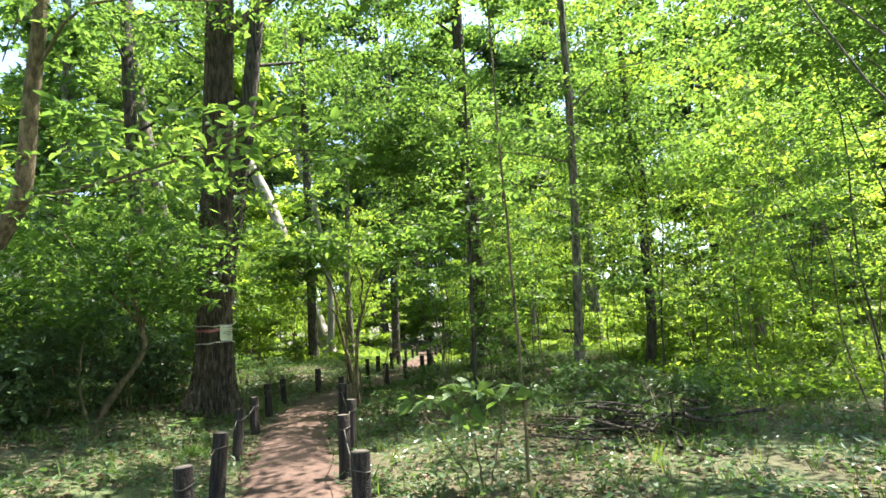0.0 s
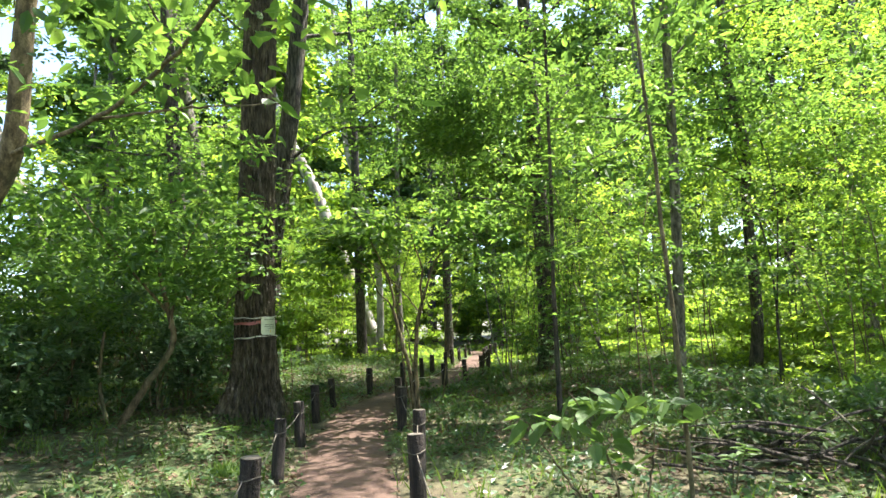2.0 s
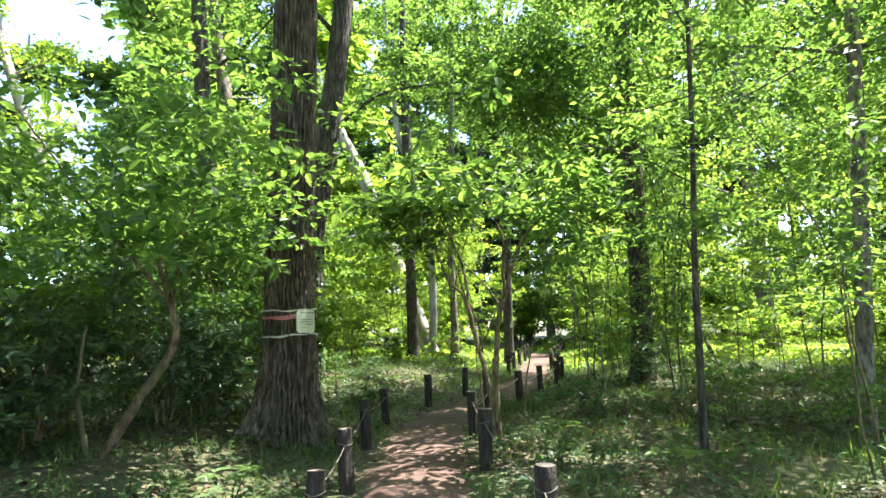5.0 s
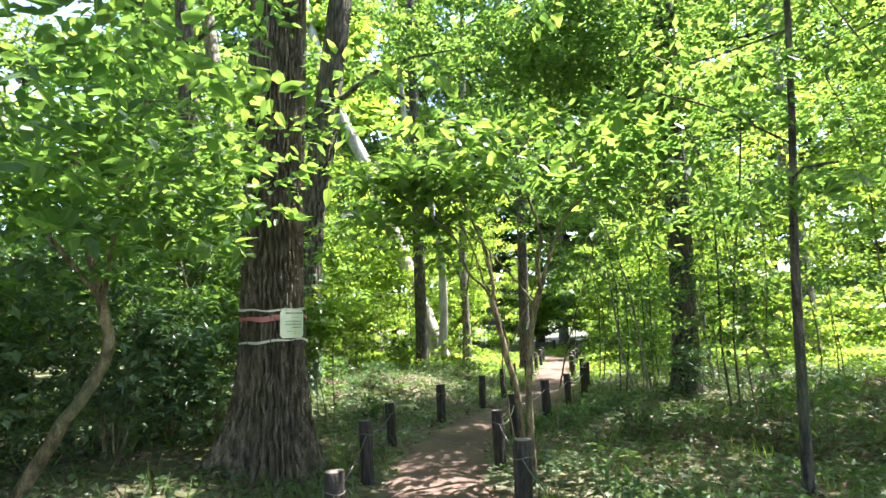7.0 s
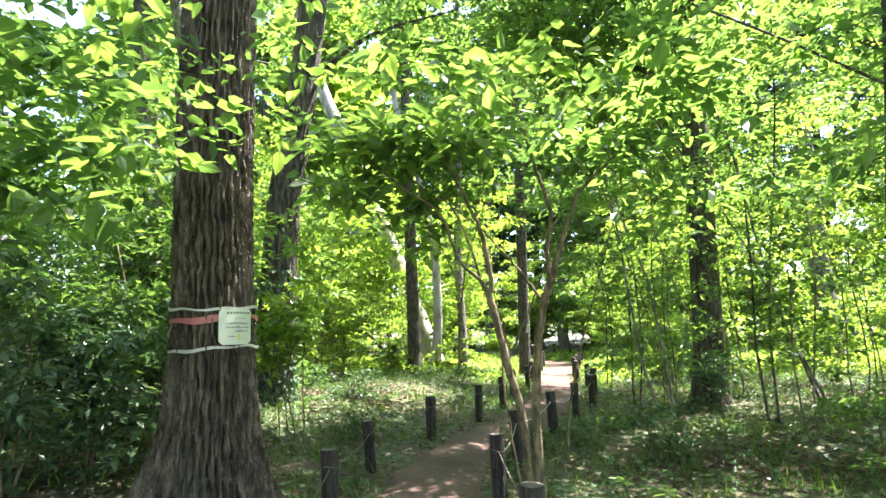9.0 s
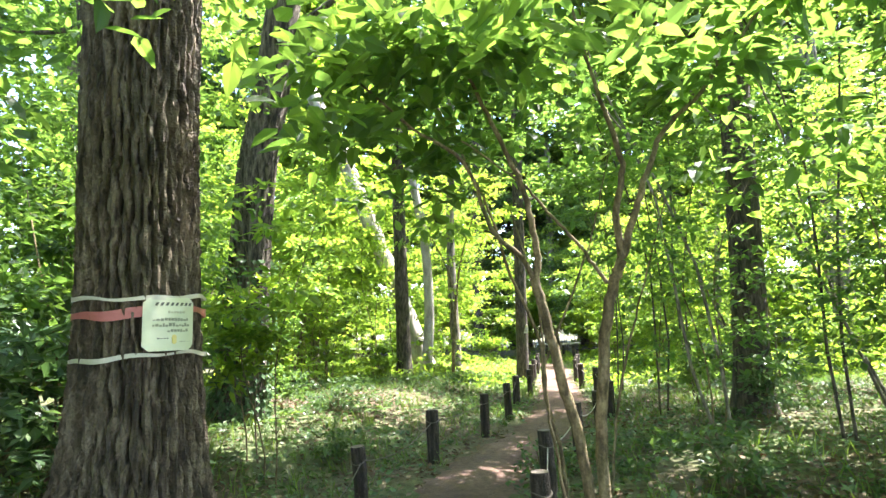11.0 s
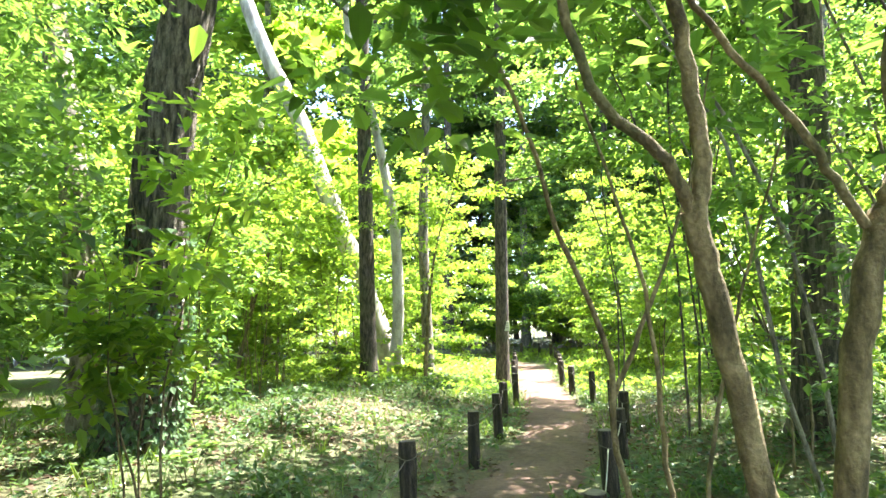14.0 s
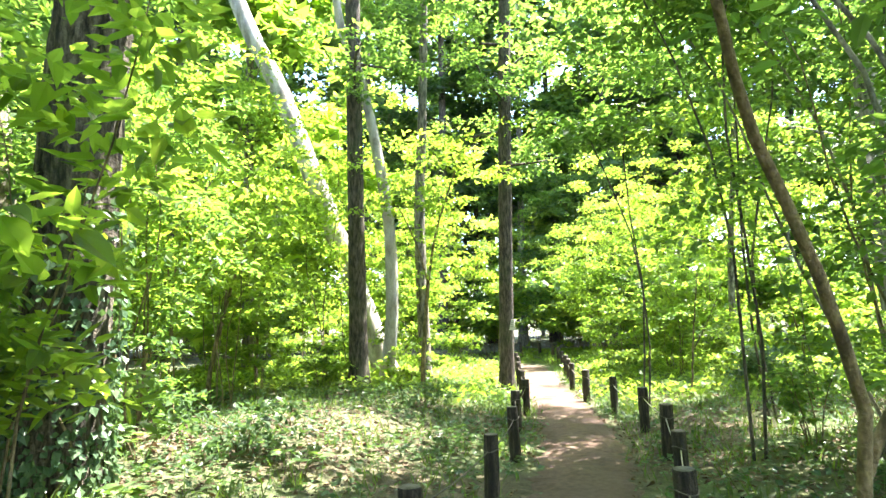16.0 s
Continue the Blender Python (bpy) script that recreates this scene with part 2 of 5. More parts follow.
class Heap:
    """Collects arrays that become one mesh."""

    def __init__(self):
        self.v, self.f, self.n = [], [], 0

    def add(self, v, f):
        self.v.append(np.asarray(v))
        self.f.append(np.asarray(f) + self.n)
        self.n += len(v)

    def mesh(self, name, material, parent=None, label="", smooth=False):
        return link_mesh(name, np.concatenate(self.v), np.concatenate(self.f), material, parent, label, smooth)


def leaf_arrays(rng, at, tip, up, size, width=0.52, fold=0.18, shape=1):
    """Leaves as folded blades: at, tip direction, up direction (n x 3), size (n). shape 0: plain, far off; 1: folded; 2: rounded with a drawn-out tip."""
    n = len(at)
    tip = tip / (np.linalg.norm(tip, axis=1)[:, None] + 1e-9)
    side = np.cross(tip, up)
    side /= np.linalg.norm(side, axis=1)[:, None] + 1e-9
    nor = np.cross(side, tip)
    s = size[:, None]
    w = width * (0.8 + 0.4 * rng.random(n))[:, None]
    droop = (rng.random(n)[:, None] - 0.65) * 0.3
    end = at + tip * s + nor * s * droop
    if shape == 0:
        vs = np.stack([at + side * s * w * 0.55, end, at - side * s * w * 0.55 + tip * s * 0.25], 1)
        return vs.reshape(-1, 3), np.arange(3 * n).reshape(-1, 3)
    if shape == 1:
        mid = at + tip * s * 0.42 + nor * s * fold * 0.5
        vs = np.stack([at, mid + side * s * w * 0.5, end, mid - side * s * w * 0.5], 1)
        cut = np.array([[0, 1, 2], [0, 2, 3]])
    else:
        lo = at + tip * s * 0.22 + nor * s * fold * 0.4
        hi = at + tip * s * 0.62 + nor * s * (fold * 0.4 + 0.35 * droop)
        vs = np.stack([at, lo + side * s * w * 0.46, hi + side * s * w * 0.36, end, hi - side * s * w * 0.36, lo - side * s * w * 0.46], 1)
        cut = np.array([[0, 1, 2], [0, 2, 3], [0, 3, 4], [0, 4, 5]])
    b = np.arange(n)[:, None, None] * vs.shape[1]
    return vs.reshape(-1, 3), (b + cut[None]).reshape(-1, 3)


def spray(rng, heap, c, r, n, size, flat=0.09, tilt=0.34, width=0.52, shape=1):
    """A flat spray of leaves round c, as a twig's fan: drooping to its rim."""
    th = rng.random(n) * 2 * np.pi
    d = rng.random(n) ** 0.68 * r
    # an uneven outline: the rim swings in and out
    d = d * (0.7 + 0.3 * np.sin(th * 3 + rng.random() * 6) * rng.random())
    at = np.stack([np.cos(th) * d, np.sin(th) * d, rng.normal(0, flat * r, n) - 0.25 * d * d / max(r, 0.01)], 1) + np.asarray(c)
    tip = np.stack([np.cos(th), np.sin(th), np.full(n, -0.15)], 1) + rng.normal(0, 0.55, (n, 3))
    up = np.array([0, 0, 1.0]) + rng.normal(0, tilt, (n, 3))
    heap.add(*leaf_arrays(rng, at, tip, up, size * (0.6 + 0.8 * rng.random(n)), width, shape=shape))


def smoothstep(a, b, x):
    t = np.clip((x - a) / (b - a), 0, 1)
    return t * t * (3 - 2 * t)


def ripple(x, y, seed=0.0):
    return (np.sin(x * 1.7 + seed) * np.cos(y * 1.3 - seed * 2) + 0.6 * np.sin(x * 3.1 - y * 2.3 + seed * 3) + 0.4 * np.sin(x * 6.3 + y * 5.1 + seed)) / 2.0


# ---------------------------------------------------------------- plan
TRAIL = bend([(4.2, -6), (2.4, -2.5), (1.25, 0), (0.45, 2), (-0.45, 4.1), (-1.0, 5.7), (-1.5, 7), (-2.1, 8.7), (-2.6, 10.7), (-2.92, 12.4), (-2.8, 14.2), (-2.45, 15.7),
              (-2.28, 17.3), (-2.22, 19), (-2.28, 20.6), (-2.45, 22.4), (-2.6, 24.5), (-2.65, 27), (-2.8, 29.5), (-3.3, 31.8), (-4.6, 33.6), (-7.5, 35.6), (-12, 39.5), (-18, 47)], 240)


def trail_side(x, y):
    """Distance from the trail's middle; positive on its right-hand side."""
    p = np.stack([np.asarray(x, dtype=float).ravel(), np.asarray(y, dtype=float).ravel()], 1)
    best = np.full(len(p), 1e9)
    sign = np.ones(len(p))
    for i in range(len(TRAIL) - 1):
        a, b = TRAIL[i], TRAIL[i + 1]
        ab = b - a
        t = np.clip(((p - a) @ ab) / (ab @ ab), 0, 1)
        q = p - (a + t[:, None] * ab)
        d = np.hypot(q[:, 0], q[:, 1])
        near = d < best
        best = np.where(near, d, best)
        sign = np.where(near, np.where(ab[0] * q[:, 1] - ab[1] * q[:, 0] > 0, -1.0, 1.0), sign)
    return (best * sign).reshape(np.shape(x))


def ground_height(x, y):
    x, y = np.asarray(x, dtype=float), np.asarray(y, dtype=float)
    d = trail_side(x, y)
    left = 0.40 * smoothstep(0.75, 3.6, -d) * (1 - 0.4 * smoothstep(26, 34, y))
    right = 0.22 * smoothstep(0.8, 3.0, d) * smoothstep(11, 15, y)
    rough = 0.035 * ripple(x, y, 1.3) * smoothstep(0.5, 1.5, np.abs(d))
    return left + right + rough - 0.03 * (1 - smoothstep(0.35, 0.65, np.abs(d)))


def gz(x, y):
    return float(ground_height(np.array([x]), np.array([y]))[0])


def spaced(lo, hi, step, far):
    core = np.arange(lo, hi + 1e-6, step)
    out = [lo - step * 1.35 ** k * 4 for k in range(1, 20)]
    out2 = [hi + step * 1.35 ** k * 4 for k in range(1, 20)]
    return np.array(sorted([-far] + [o for o in out if o > -far] + list(core) + [o for o in out2 if o < far] + [far]))


gx, gy = spaced(-11, 11, 0.18, 420.0), spaced(-3, 34, 0.18, 460.0)
GX, GY = np.meshgrid(gx, gy, indexing="ij")
GZ = ground_height(GX, GY)
gi, gj = np.meshgrid(np.arange(len(gx) - 1), np.arange(len(gy) - 1), indexing="ij")
gn = len(gy)
gf = np.stack([gi * gn + gj, (gi + 1) * gn + gj, (gi + 1) * gn + gj + 1, gi * gn + gj + 1], -1).reshape(-1, 4)
ground = link_mesh("ground", np.stack([GX, GY, GZ], -1).reshape(-1, 3), gf, GROUND, smooth=True)
tagged(ground, "woodland floor of brown leaf litter and green moss", "ground", kind="structure")

# the trodden path, a strip with ragged edges
pn, pw = 460, 15
pl = bend(TRAIL, pn)
ptan = np.gradient(pl, axis=0)
ptan /= np.linalg.norm(ptan, axis=1)[:, None]
pnor = np.stack([ptan[:, 1], -ptan[:, 0]], 1)
prow = []
for k in range(pn):
    wl = 0.50 + 0.07 * math.sin(k * 0.61) + 0.05 * math.sin(k * 1.7 + 1) + 0.03 * math.sin(k * 3.3)
    wr = 0.50 + 0.07 * math.sin(k * 0.53 + 2) + 0.05 * math.sin(k * 1.9) + 0.03 * math.sin(k * 3.7)
    for j in range(pw):
        u = j / (pw - 1)
        off = -wl + (wl + wr) * u
        x, y = pl[k] + pnor[k] * off
        lift = 0.034 * math.sin(math.pi * u) ** 0.5 - 0.016 + 0.008 * math.sin(x * 9 + y * 7) * math.sin(math.pi * u)
        prow.append((x, y, lift - 0.004))
ii, jj = np.meshgrid(np.arange(pn - 1), np.arange(pw - 1), indexing="ij")
pf = np.stack([ii * pw + jj, ii * pw + jj + 1, (ii + 1) * pw + jj + 1, (ii + 1) * pw + jj], -1).reshape(-1, 4)
footpath = link_mesh("path", prow, pf, EARTH, smooth=True)
tagged(footpath, "trodden reddish brown bare earth footpath", "path", kind="structure")


# ---------------------------------------------------------------- trees
def axis_of(points, height):
    """Trunk line from the ground through measured points, carried up to the height."""
    p = [np.array(q, dtype=float) for q in points]
    g = gz(p[0][0], p[0][1])
    p[0] = np.array([p[0][0], p[0][1], g - 0.15])
    d = p[-1] - p[-2]
    d /= np.linalg.norm(d)
    while p[-1][2] < height - 0.5:
        d = d * 0.75 + np.array([0, 0, 0.25])
        d /= np.linalg.norm(d)
        p.append(p[-1] + d * min(2.5, height - p[-1][2]))
    return p


def limb_line(start, end, rise, rng):
    start, end = np.array(start), np.array(end)
    mid = (start + end) / 2 + np.array([0, 0, rise]) + rng.normal(0, 0.08, 3) * np.linalg.norm(end - start)
    return bend([start, mid, end], 7)


def tree(points, height, r0, r1, bark, leaf, label, crown, seed, flare=1.5, segs=14, rings=40, limbs=8, name="tree", ridge=None, group="", width=0.52, shape=1):
    """crown: (from height, to height, reach at its foot, reach at its top, sprays a limb, leaves a spray, leaf size, spray radius)"""
    rng = np.random.default_rng(seed)
    top = thing(name, label, "tree", group)
    ax = bend(axis_of(points, height), rings)
    s = np.linspace(0, 1, rings)
    rel = ax[:, 2] - ax[0, 2]
    rad = r0 + (r1 - r0) * s ** 0.9
    rad = rad * (1 + (flare - 1) * np.exp(-rel / 0.28))
    link_mesh("trunk", *tube_arrays(ax, rad, segs, ridge), bark, top, smooth=True)
    h0, h1, ra, rb, ns, nl, size, sr = crown
    if points[0][1] > 20 and shape == 1:
        nl, size, shape, width = int(nl * 1.7), size * 1.05, 0, width * 1.25
    heap = Heap()
    for k in range(limbs):
        f = (k + 0.5 * rng.random()) / limbs
        z = h0 + (h1 - h0) * f
        i = int(np.argmin(np.abs(ax[:, 2] - z)))
        az = k * 2.4 + rng.random() * 0.9 + seed
        reach = (ra + (rb - ra) * f) * (0.7 + 0.5 * rng.random())
        end = ax[i] + np.array([math.cos(az) * reach, math.sin(az) * reach, reach * (0.15 + 0.45 * f)])
        ln = limb_line(ax[i], end, 0.12 * reach, rng)
        rr = max(0.010, rad[i] * 0.28)
        link_mesh("limb", *tube_arrays(ln, np.linspace(rr, 0.008, 7), 5), bark, top, smooth=True)
        for q in range(ns):
            u = 0.35 + 0.65 * (q + rng.random()) / ns
            c = ln[min(6, int(u * 6))] + rng.normal(0, 1, 3) * np.array([0.34, 0.34, 0.2]) * reach * 0.6
            spray(rng, heap, c, sr * (0.6 + 0.7 * rng.random()), nl, size, width=width, shape=shape)
    heap.mesh("crown", leaf, top)
    return top, ax


def bush(x, y, height, reach, sprays, leaves, size, leaf, label, seed, stems=5, low=0.1, sr=0.35, bark=None, name="shrub", stem_r=0.014, group="", width=0.52, category="shrub", lean=(0, 0), shape=1):
    """Many-stemmed: stems rise and part, leaf sprays fill the outline."""
    rng = np.random.default_rng(seed)
    if y > 20 and shape == 1:
        leaves, shape, width = int(leaves * 1.6), 0, width * 1.25
    z = gz(x, y)
    top = thing(name, label, category, group)
    tips = []
    for k in range(stems):
        az = k * 2.4 + rng.random() * 1.2
        out = reach * (0.25 + 0.6 * rng.random())
        p0 = np.array([x + 0.06 * math.cos(az), y + 0.06 * math.sin(az), z - 0.06])
        p2 = np.array([x + lean[0] + math.cos(az) * out, y + lean[1] + math.sin(az) * out, z + height * (0.65 + 0.35 * rng.random())])
        p1 = p0 * 0.55 + p2 * 0.45 + np.array([-math.cos(az) * out * 0.2, -math.sin(az) * out * 0.2, height * 0.08])
        ln = bend([p0, p1, p2], 9)
        u = np.linspace(0, 1, 9)
        for q in (0, 1):
            ln[:, q] += 0.028 * height * u * (1 - u) * 4 * np.sin(u * 6 + rng.random() * 6)
        link_mesh("stem", *tube_arrays(ln, np.linspace(stem_r, stem_r * 0.3, 9), 6), bark or BARK_STEM, top, smooth=True)
        tips.append(ln)
    heap = Heap()
    for q in range(sprays):
        ln = tips[q % stems]
        c = ln[3 + int(rng.random() * 6)] * 1.0
        c = c + rng.normal(0, 1, 3) * np.array([reach * 0.33, reach * 0.33, height * 0.12])
        if c[2] < z + low:
            c[2] = z + low + rng.random() * 0.35 * (height - low)
        c[2] = min(c[2], z + height * 1.06)
        spray(rng, heap, c, sr * (0.6 + 0.8 * rng.random()), leaves, size, width=width, shape=shape)
    heap.mesh("foliage", leaf, top)
    return top


def furrowed(k, depth, turns, seed, heights=None):
    """Upright plates of bark that wander, part and join, with narrow cracks between them."""
    def f(a, ring):
        z = (heights[ring[:, 0]][:, None] if heights is not None else ring) * turns
        wob = 0.30 * np.sin(z * 0.5 + 2 * np.sin(a * 2 + seed)) + 0.26 * np.sin(z * 1.3 + a * 4 + seed) + 0.26 * np.sin(z * 2.9 - a * 7) + 0.18 * np.sin(z * 6.1 + a * 11 + seed)
        r = np.abs(np.sin(a * k * 0.5 + wob * 2.0 + np.sin(a * 3 + seed)))
        r2 = np.abs(np.sin(a * k * 0.85 - wob * 2.6 + z * 0.3 + seed * 2))
        lump = 0.02 * np.sin(z * 9 + a * 13) * np.sin(z * 4.3 - a * 9)
        return 1 - depth * (1 - r ** 0.45) - 0.5 * depth * (1 - r2 ** 0.33) + lump + 0.03 * np.sin(2 * a + seed) + 0.02 * np.sin(3 * a + z * 0.1)
    return f


# the great oak beside the path, with its spreading root foot
def great_oak():
    pts = [(-4.27, 10.32, 0.2), (-4.15, 10.11, 1.95), (-4.07, 9.99, 2.84), (-3.96, 9.86, 3.9)]
    rings, segs = 320, 190
    top = thing("oak_tree", "large old oak with deeply furrowed grey-brown bark beside the path", "tree")
    ax0 = bend(axis_of(pts, 17), 600)
    pick = (np.linspace(0, 1, rings) ** 1.7) * 599
    ax = np.stack([np.interp(pick, np.arange(600), ax0[:, q]) for q in range(3)], 1)
    rel = ax[:, 2] - ax[0, 2]
    rad = 0.345 - 0.011 * rel
    rad = np.maximum(rad, 0.1)
    furrow = furrowed(36, 0.25, 4.6, 0.7, rel)
    ang_roots = ((2.35, 1.35), (5.3, 0.45), (3.55, 0.35), (0.6, 0.5), (4.5, 0.3))

    def ridge(a, ring):
        z = rel[ring[:, 0]][:, None]
        root = np.zeros((len(ring), a.shape[1]))
        for c, amp in ang_roots:
            dlt = np.angle(np.exp(1j * (a - c)))
            root = root + amp * np.exp(-(dlt / 0.42) ** 2)
        return furrow(a, ring) * (1 + 0.25 * np.exp(-z / 0.7) + root * 1.6 * np.exp(-np.maximum(z - 0.1, 0) / 0.33))
    link_mesh("trunk", *tube_arrays(ax, rad, segs, ridge), BARK_OAK, top, smooth=False)
    rng = np.random.default_rng(5)
    heap = Heap()
    for k in range(18):
        z = 7.2 + 0.48 * k
        i = int(np.argmin(np.abs(ax[:, 2] - z)))
        az = k * 2.4 + 0.4
        reach = 5.4 - 0.14 * k
        end = ax[i] + np.array([math.cos(az) * reach, math.sin(az) * reach, reach * 0.45])
        ln = limb_line(ax[i], end, 0.4, rng)
        link_mesh("limb", *tube_arrays(ln, np.linspace(0.09, 0.015, 7), 8), BARK_OAK, top, smooth=True)
        for q in range(10):
            c = ln[2 + q % 5] + rng.normal(0, 1, 3) * np.array([0.9, 0.9, 0.45])
            spray(rng, heap, c, 1.0, 90, 0.14)
    heap.mesh("crown", LEAF_MID, top)
    return ax


OAK_AXIS = great_oak()

# ---- standing trees that can be told apart
# slim dark trunks beside and beyond the path
tree([(-6.3, 21.69, 0.29), (-6.18, 21.28, 3.24), (-5.94, 20.5, 8.93)], 15, 0.20, 0.07, BARK_DARK, LEAF_MID, "slim straight tree with dark brown bark in the grass", (6.0, 14, 1.8, 1.4, 5, 56, 0.12, 0.7), 11, 1.5, 18, 60, 9)
tree([(-3.47, 24.03, 0.09), (-3.22, 23.35, 5.13), (-3.01, 22.83, 9.06)], 15, 0.18, 0.07, BARK_DARK, LEAF_MID, "slim dark-barked tree close beside the path posts", (5.0, 14, 1.7, 1.2, 5, 60, 0.10, 0.6), 12, 1.45, 18, 60, 12)
tree([(0.48, 16.12, 0.35), (0.56, 15.79, 2.67), (0.57, 15.19, 6.61)], 16, 0.24, 0.09, BARK_DARK, LEAF_MID, "tall dark-barked tree with shrubs round its foot", (4.2, 15, 3.2, 2.2, 7, 120, 0.13, 0.95), 13, 1.7, 18, 60, 13)
tree([(5.08, 24.3, 0.1), (5.0, 24.1, 6), (4.9, 23.8, 10)], 18, 0.28, 0.1, BARK_GREY, LEAF_MID, "tall thick grey-brown trunk behind the maples", (5.0, 17, 3.6, 2.2, 6, 96, 0.14, 1.0), 14, 1.4, 16, 50, 10)
tree([(2.62, 11.69, 0.1), (2.78, 11.38, 2.71), (2.86, 11.05, 5.18), (2.86, 10.69, 7.76)], 13, 0.10, 0.04, BARK_GREY, LEAF_MID, "tall thin grey tree at the edge of the clearing", (4.2, 12, 2.4, 1.4, 5, 96, 0.11, 0.7), 15, 1.4, 12, 50, 8)
tree([(4.68, 14.39, 0.0), (4.79, 14.15, 1.36), (4.76, 13.85, 3.54), (4.82, 13.69, 4.77), (4.57, 13.45, 6.28), (4.57, 13.27, 7.64), (4.61, 13.08, 9.0)], 12, 0.125, 0.05, BARK_DARK, LEAF_SUN_TONE, "thin crooked dark tree with a bent trunk", (3.8, 11.5, 2.6, 1.6, 5, 96, 0.11, 0.75), 16, 1.4, 12, 60, 9)
tree([(0.63, 10.53, 0.19), (0.67, 10.34, 1.47), (0.69, 10.25, 2.13), (0.76, 10.08, 3.39)], 6.5, 0.045, 0.016, BARK_DARK, LEAF_MID, "young dark-stemmed tree with spreading side branches", (1.9, 6, 1.7, 1.0, 4, 70, 0.10, 0.5), 17, 1.3, 10, 40, 9)
IVY_AXIS = tree([(-6.47, 14.51, 0.3), (-6.26, 14.39, 1.52), (-5.95, 14.13, 3.66), (-5.65, 14.01, 4.84)], 16, 0.33, 0.12, BARK_OLD, LEAF_MID, "leaning thick oak trunk with ivy on its foot", (5.4, 15, 3.4, 2.2, 6, 96, 0.13, 0.95), 18, 1.35, 96, 200, 10, ridge=furrowed(24, 0.13, 0.35, 2.1))[1]
tree([(-6.0, 22.59, 0.24), (-5.77, 22.4, 1.85), (-5.72, 22.13, 3.74), (-5.89, 21.87, 5.36), (-6.13, 21.61, 6.85), (-6.5, 21.37, 8.08), (-6.57, 21.16, 9.43)], 14, 0.15, 0.06, BARK_PALE, LEAF_MID, "pale-barked tree that bends to one side", (8.5, 13.5, 1.8, 1.3, 5, 60, 0.12, 0.7), 19, 1.4, 14, 60, 8)
tree([(-6.41, 24.5, 0.3), (-7.27, 24.2, 2.94), (-8.31, 24.0, 5.8), (-9.1, 24.0, 7.9), (-9.95, 23.8, 9.75), (-10.7, 23.7, 11.85)], 18, 0.30, 0.16, BARK_PALE, LEAF_MID, "leaning tree with smooth pale grey bark", (12.5, 17.5, 1.8, 1.3, 5, 60, 0.12, 0.7), 20, 1.3, 14, 60, 8)
tree([(-5.3, 23.6, 0.2), (-5.3, 23.4, 4.0), (-5.1, 23.1, 6.5), (-4.9, 22.8, 9.5)], 14, 0.15, 0.06, BARK_GREY, LEAF_MID, "grey trunk standing among young trees", (7.5, 13.5, 1.8, 1.3, 5, 60, 0.12, 0.7), 21, 1.3, 12, 50, 8)
tree([(-7.8, 13.5, 0.4), (-7.95, 13.4, 4.0), (-8.2, 13.3, 8.0)], 16, 0.20, 0.08, BARK_DARK, LEAF_MID, "straight dark trunk rising behind the evergreen shrubs", (5.5, 15, 3.0, 1.8, 6, 96, 0.13, 0.9), 22, 1.3, 14, 50, 9)
tree([(-8.0, 15.6, 0.4), (-8.4, 15.5, 4.0), (-9.1, 15.3, 8.0)], 16, 0.20, 0.08, BARK_GREY, LEAF_MID, "grey furrowed trunk behind the evergreen shrubs", (6.0, 15, 3.0, 1.8, 6, 96, 0.13, 0.9), 23, 1.3, 14, 50, 9)
tree([(-11.5, 14.5, 0.4), (-12.2, 14.3, 3.5), (-13.6, 14.0, 6.5), (-14.5, 13.8, 9)], 13, 0.17, 0.07, BARK_PALE, LEAF_SUN_TONE, "pale leaning trunk in the sunlit wood", (5.0, 13, 2.8, 1.8, 6, 96, 0.13, 0.9), 24, 1.3, 12, 40, 8)
# the pale leaning tree over the start of the path
tree([(-5.3, 5.75, 0.3), (-4.58, 5.71, 2.41), (-4.3, 5.69, 2.77), (-4.01, 5.65, 3.25), (-3.83, 5.53, 4.25), (-3.62, 5.4, 5.37)], 9, 0.13, 0.05, BARK_STEM, LEAF_MID, "leaning tree with smooth tan bark and long low branches", (4.5, 8.5, 3.0, 1.6, 5, 90, 0.11, 0.7), 25, 1.3, 14, 40, 7)
tree([(15.5, 29, 0.1), (15.4, 28.8, 5), (15.3, 28.5, 9)], 15, 0.22, 0.08, BARK_DARK, LEAF_SUN_TONE, "dark trunk standing in the sunlit clearing", (4.0, 14, 3.0, 1.8, 5, 96, 0.14, 1.0), 26, 1.5, 14, 40, 8)
tree([(19.5, 33, 0.1), (19.5, 33, 5), (19.4, 32.8, 9)], 15, 0.24, 0.08, BARK_GREY, LEAF_SUN_TONE, "grey trunk at the far side of the clearing", (4.0, 14, 3.2, 1.8, 5, 96, 0.15, 1.0), 27, 1.4, 14, 40, 8)
tree([(2.6, 27.2, 0.1), (2.7, 27, 3), (3.0, 26.8, 6)], 10, 0.10, 0.04, BARK_GREY, LEAF_SUN_TONE, "thin grey tree in the sunlit grass", (2.8, 9.5, 2.2, 1.3, 5, 100, 0.12, 0.7), 28, 1.3, 12, 40, 8)
tree([(9.5, 19.5, 0.1), (9.6, 19.3, 4), (9.9, 19.0, 8)], 14, 0.17, 0.06, BARK_GREY, LEAF_SUN_TONE, "tall grey tree at the clearing's edge", (3.2, 13, 3.0, 1.6, 6, 96, 0.13, 0.9), 29, 1.3, 12, 40, 9)


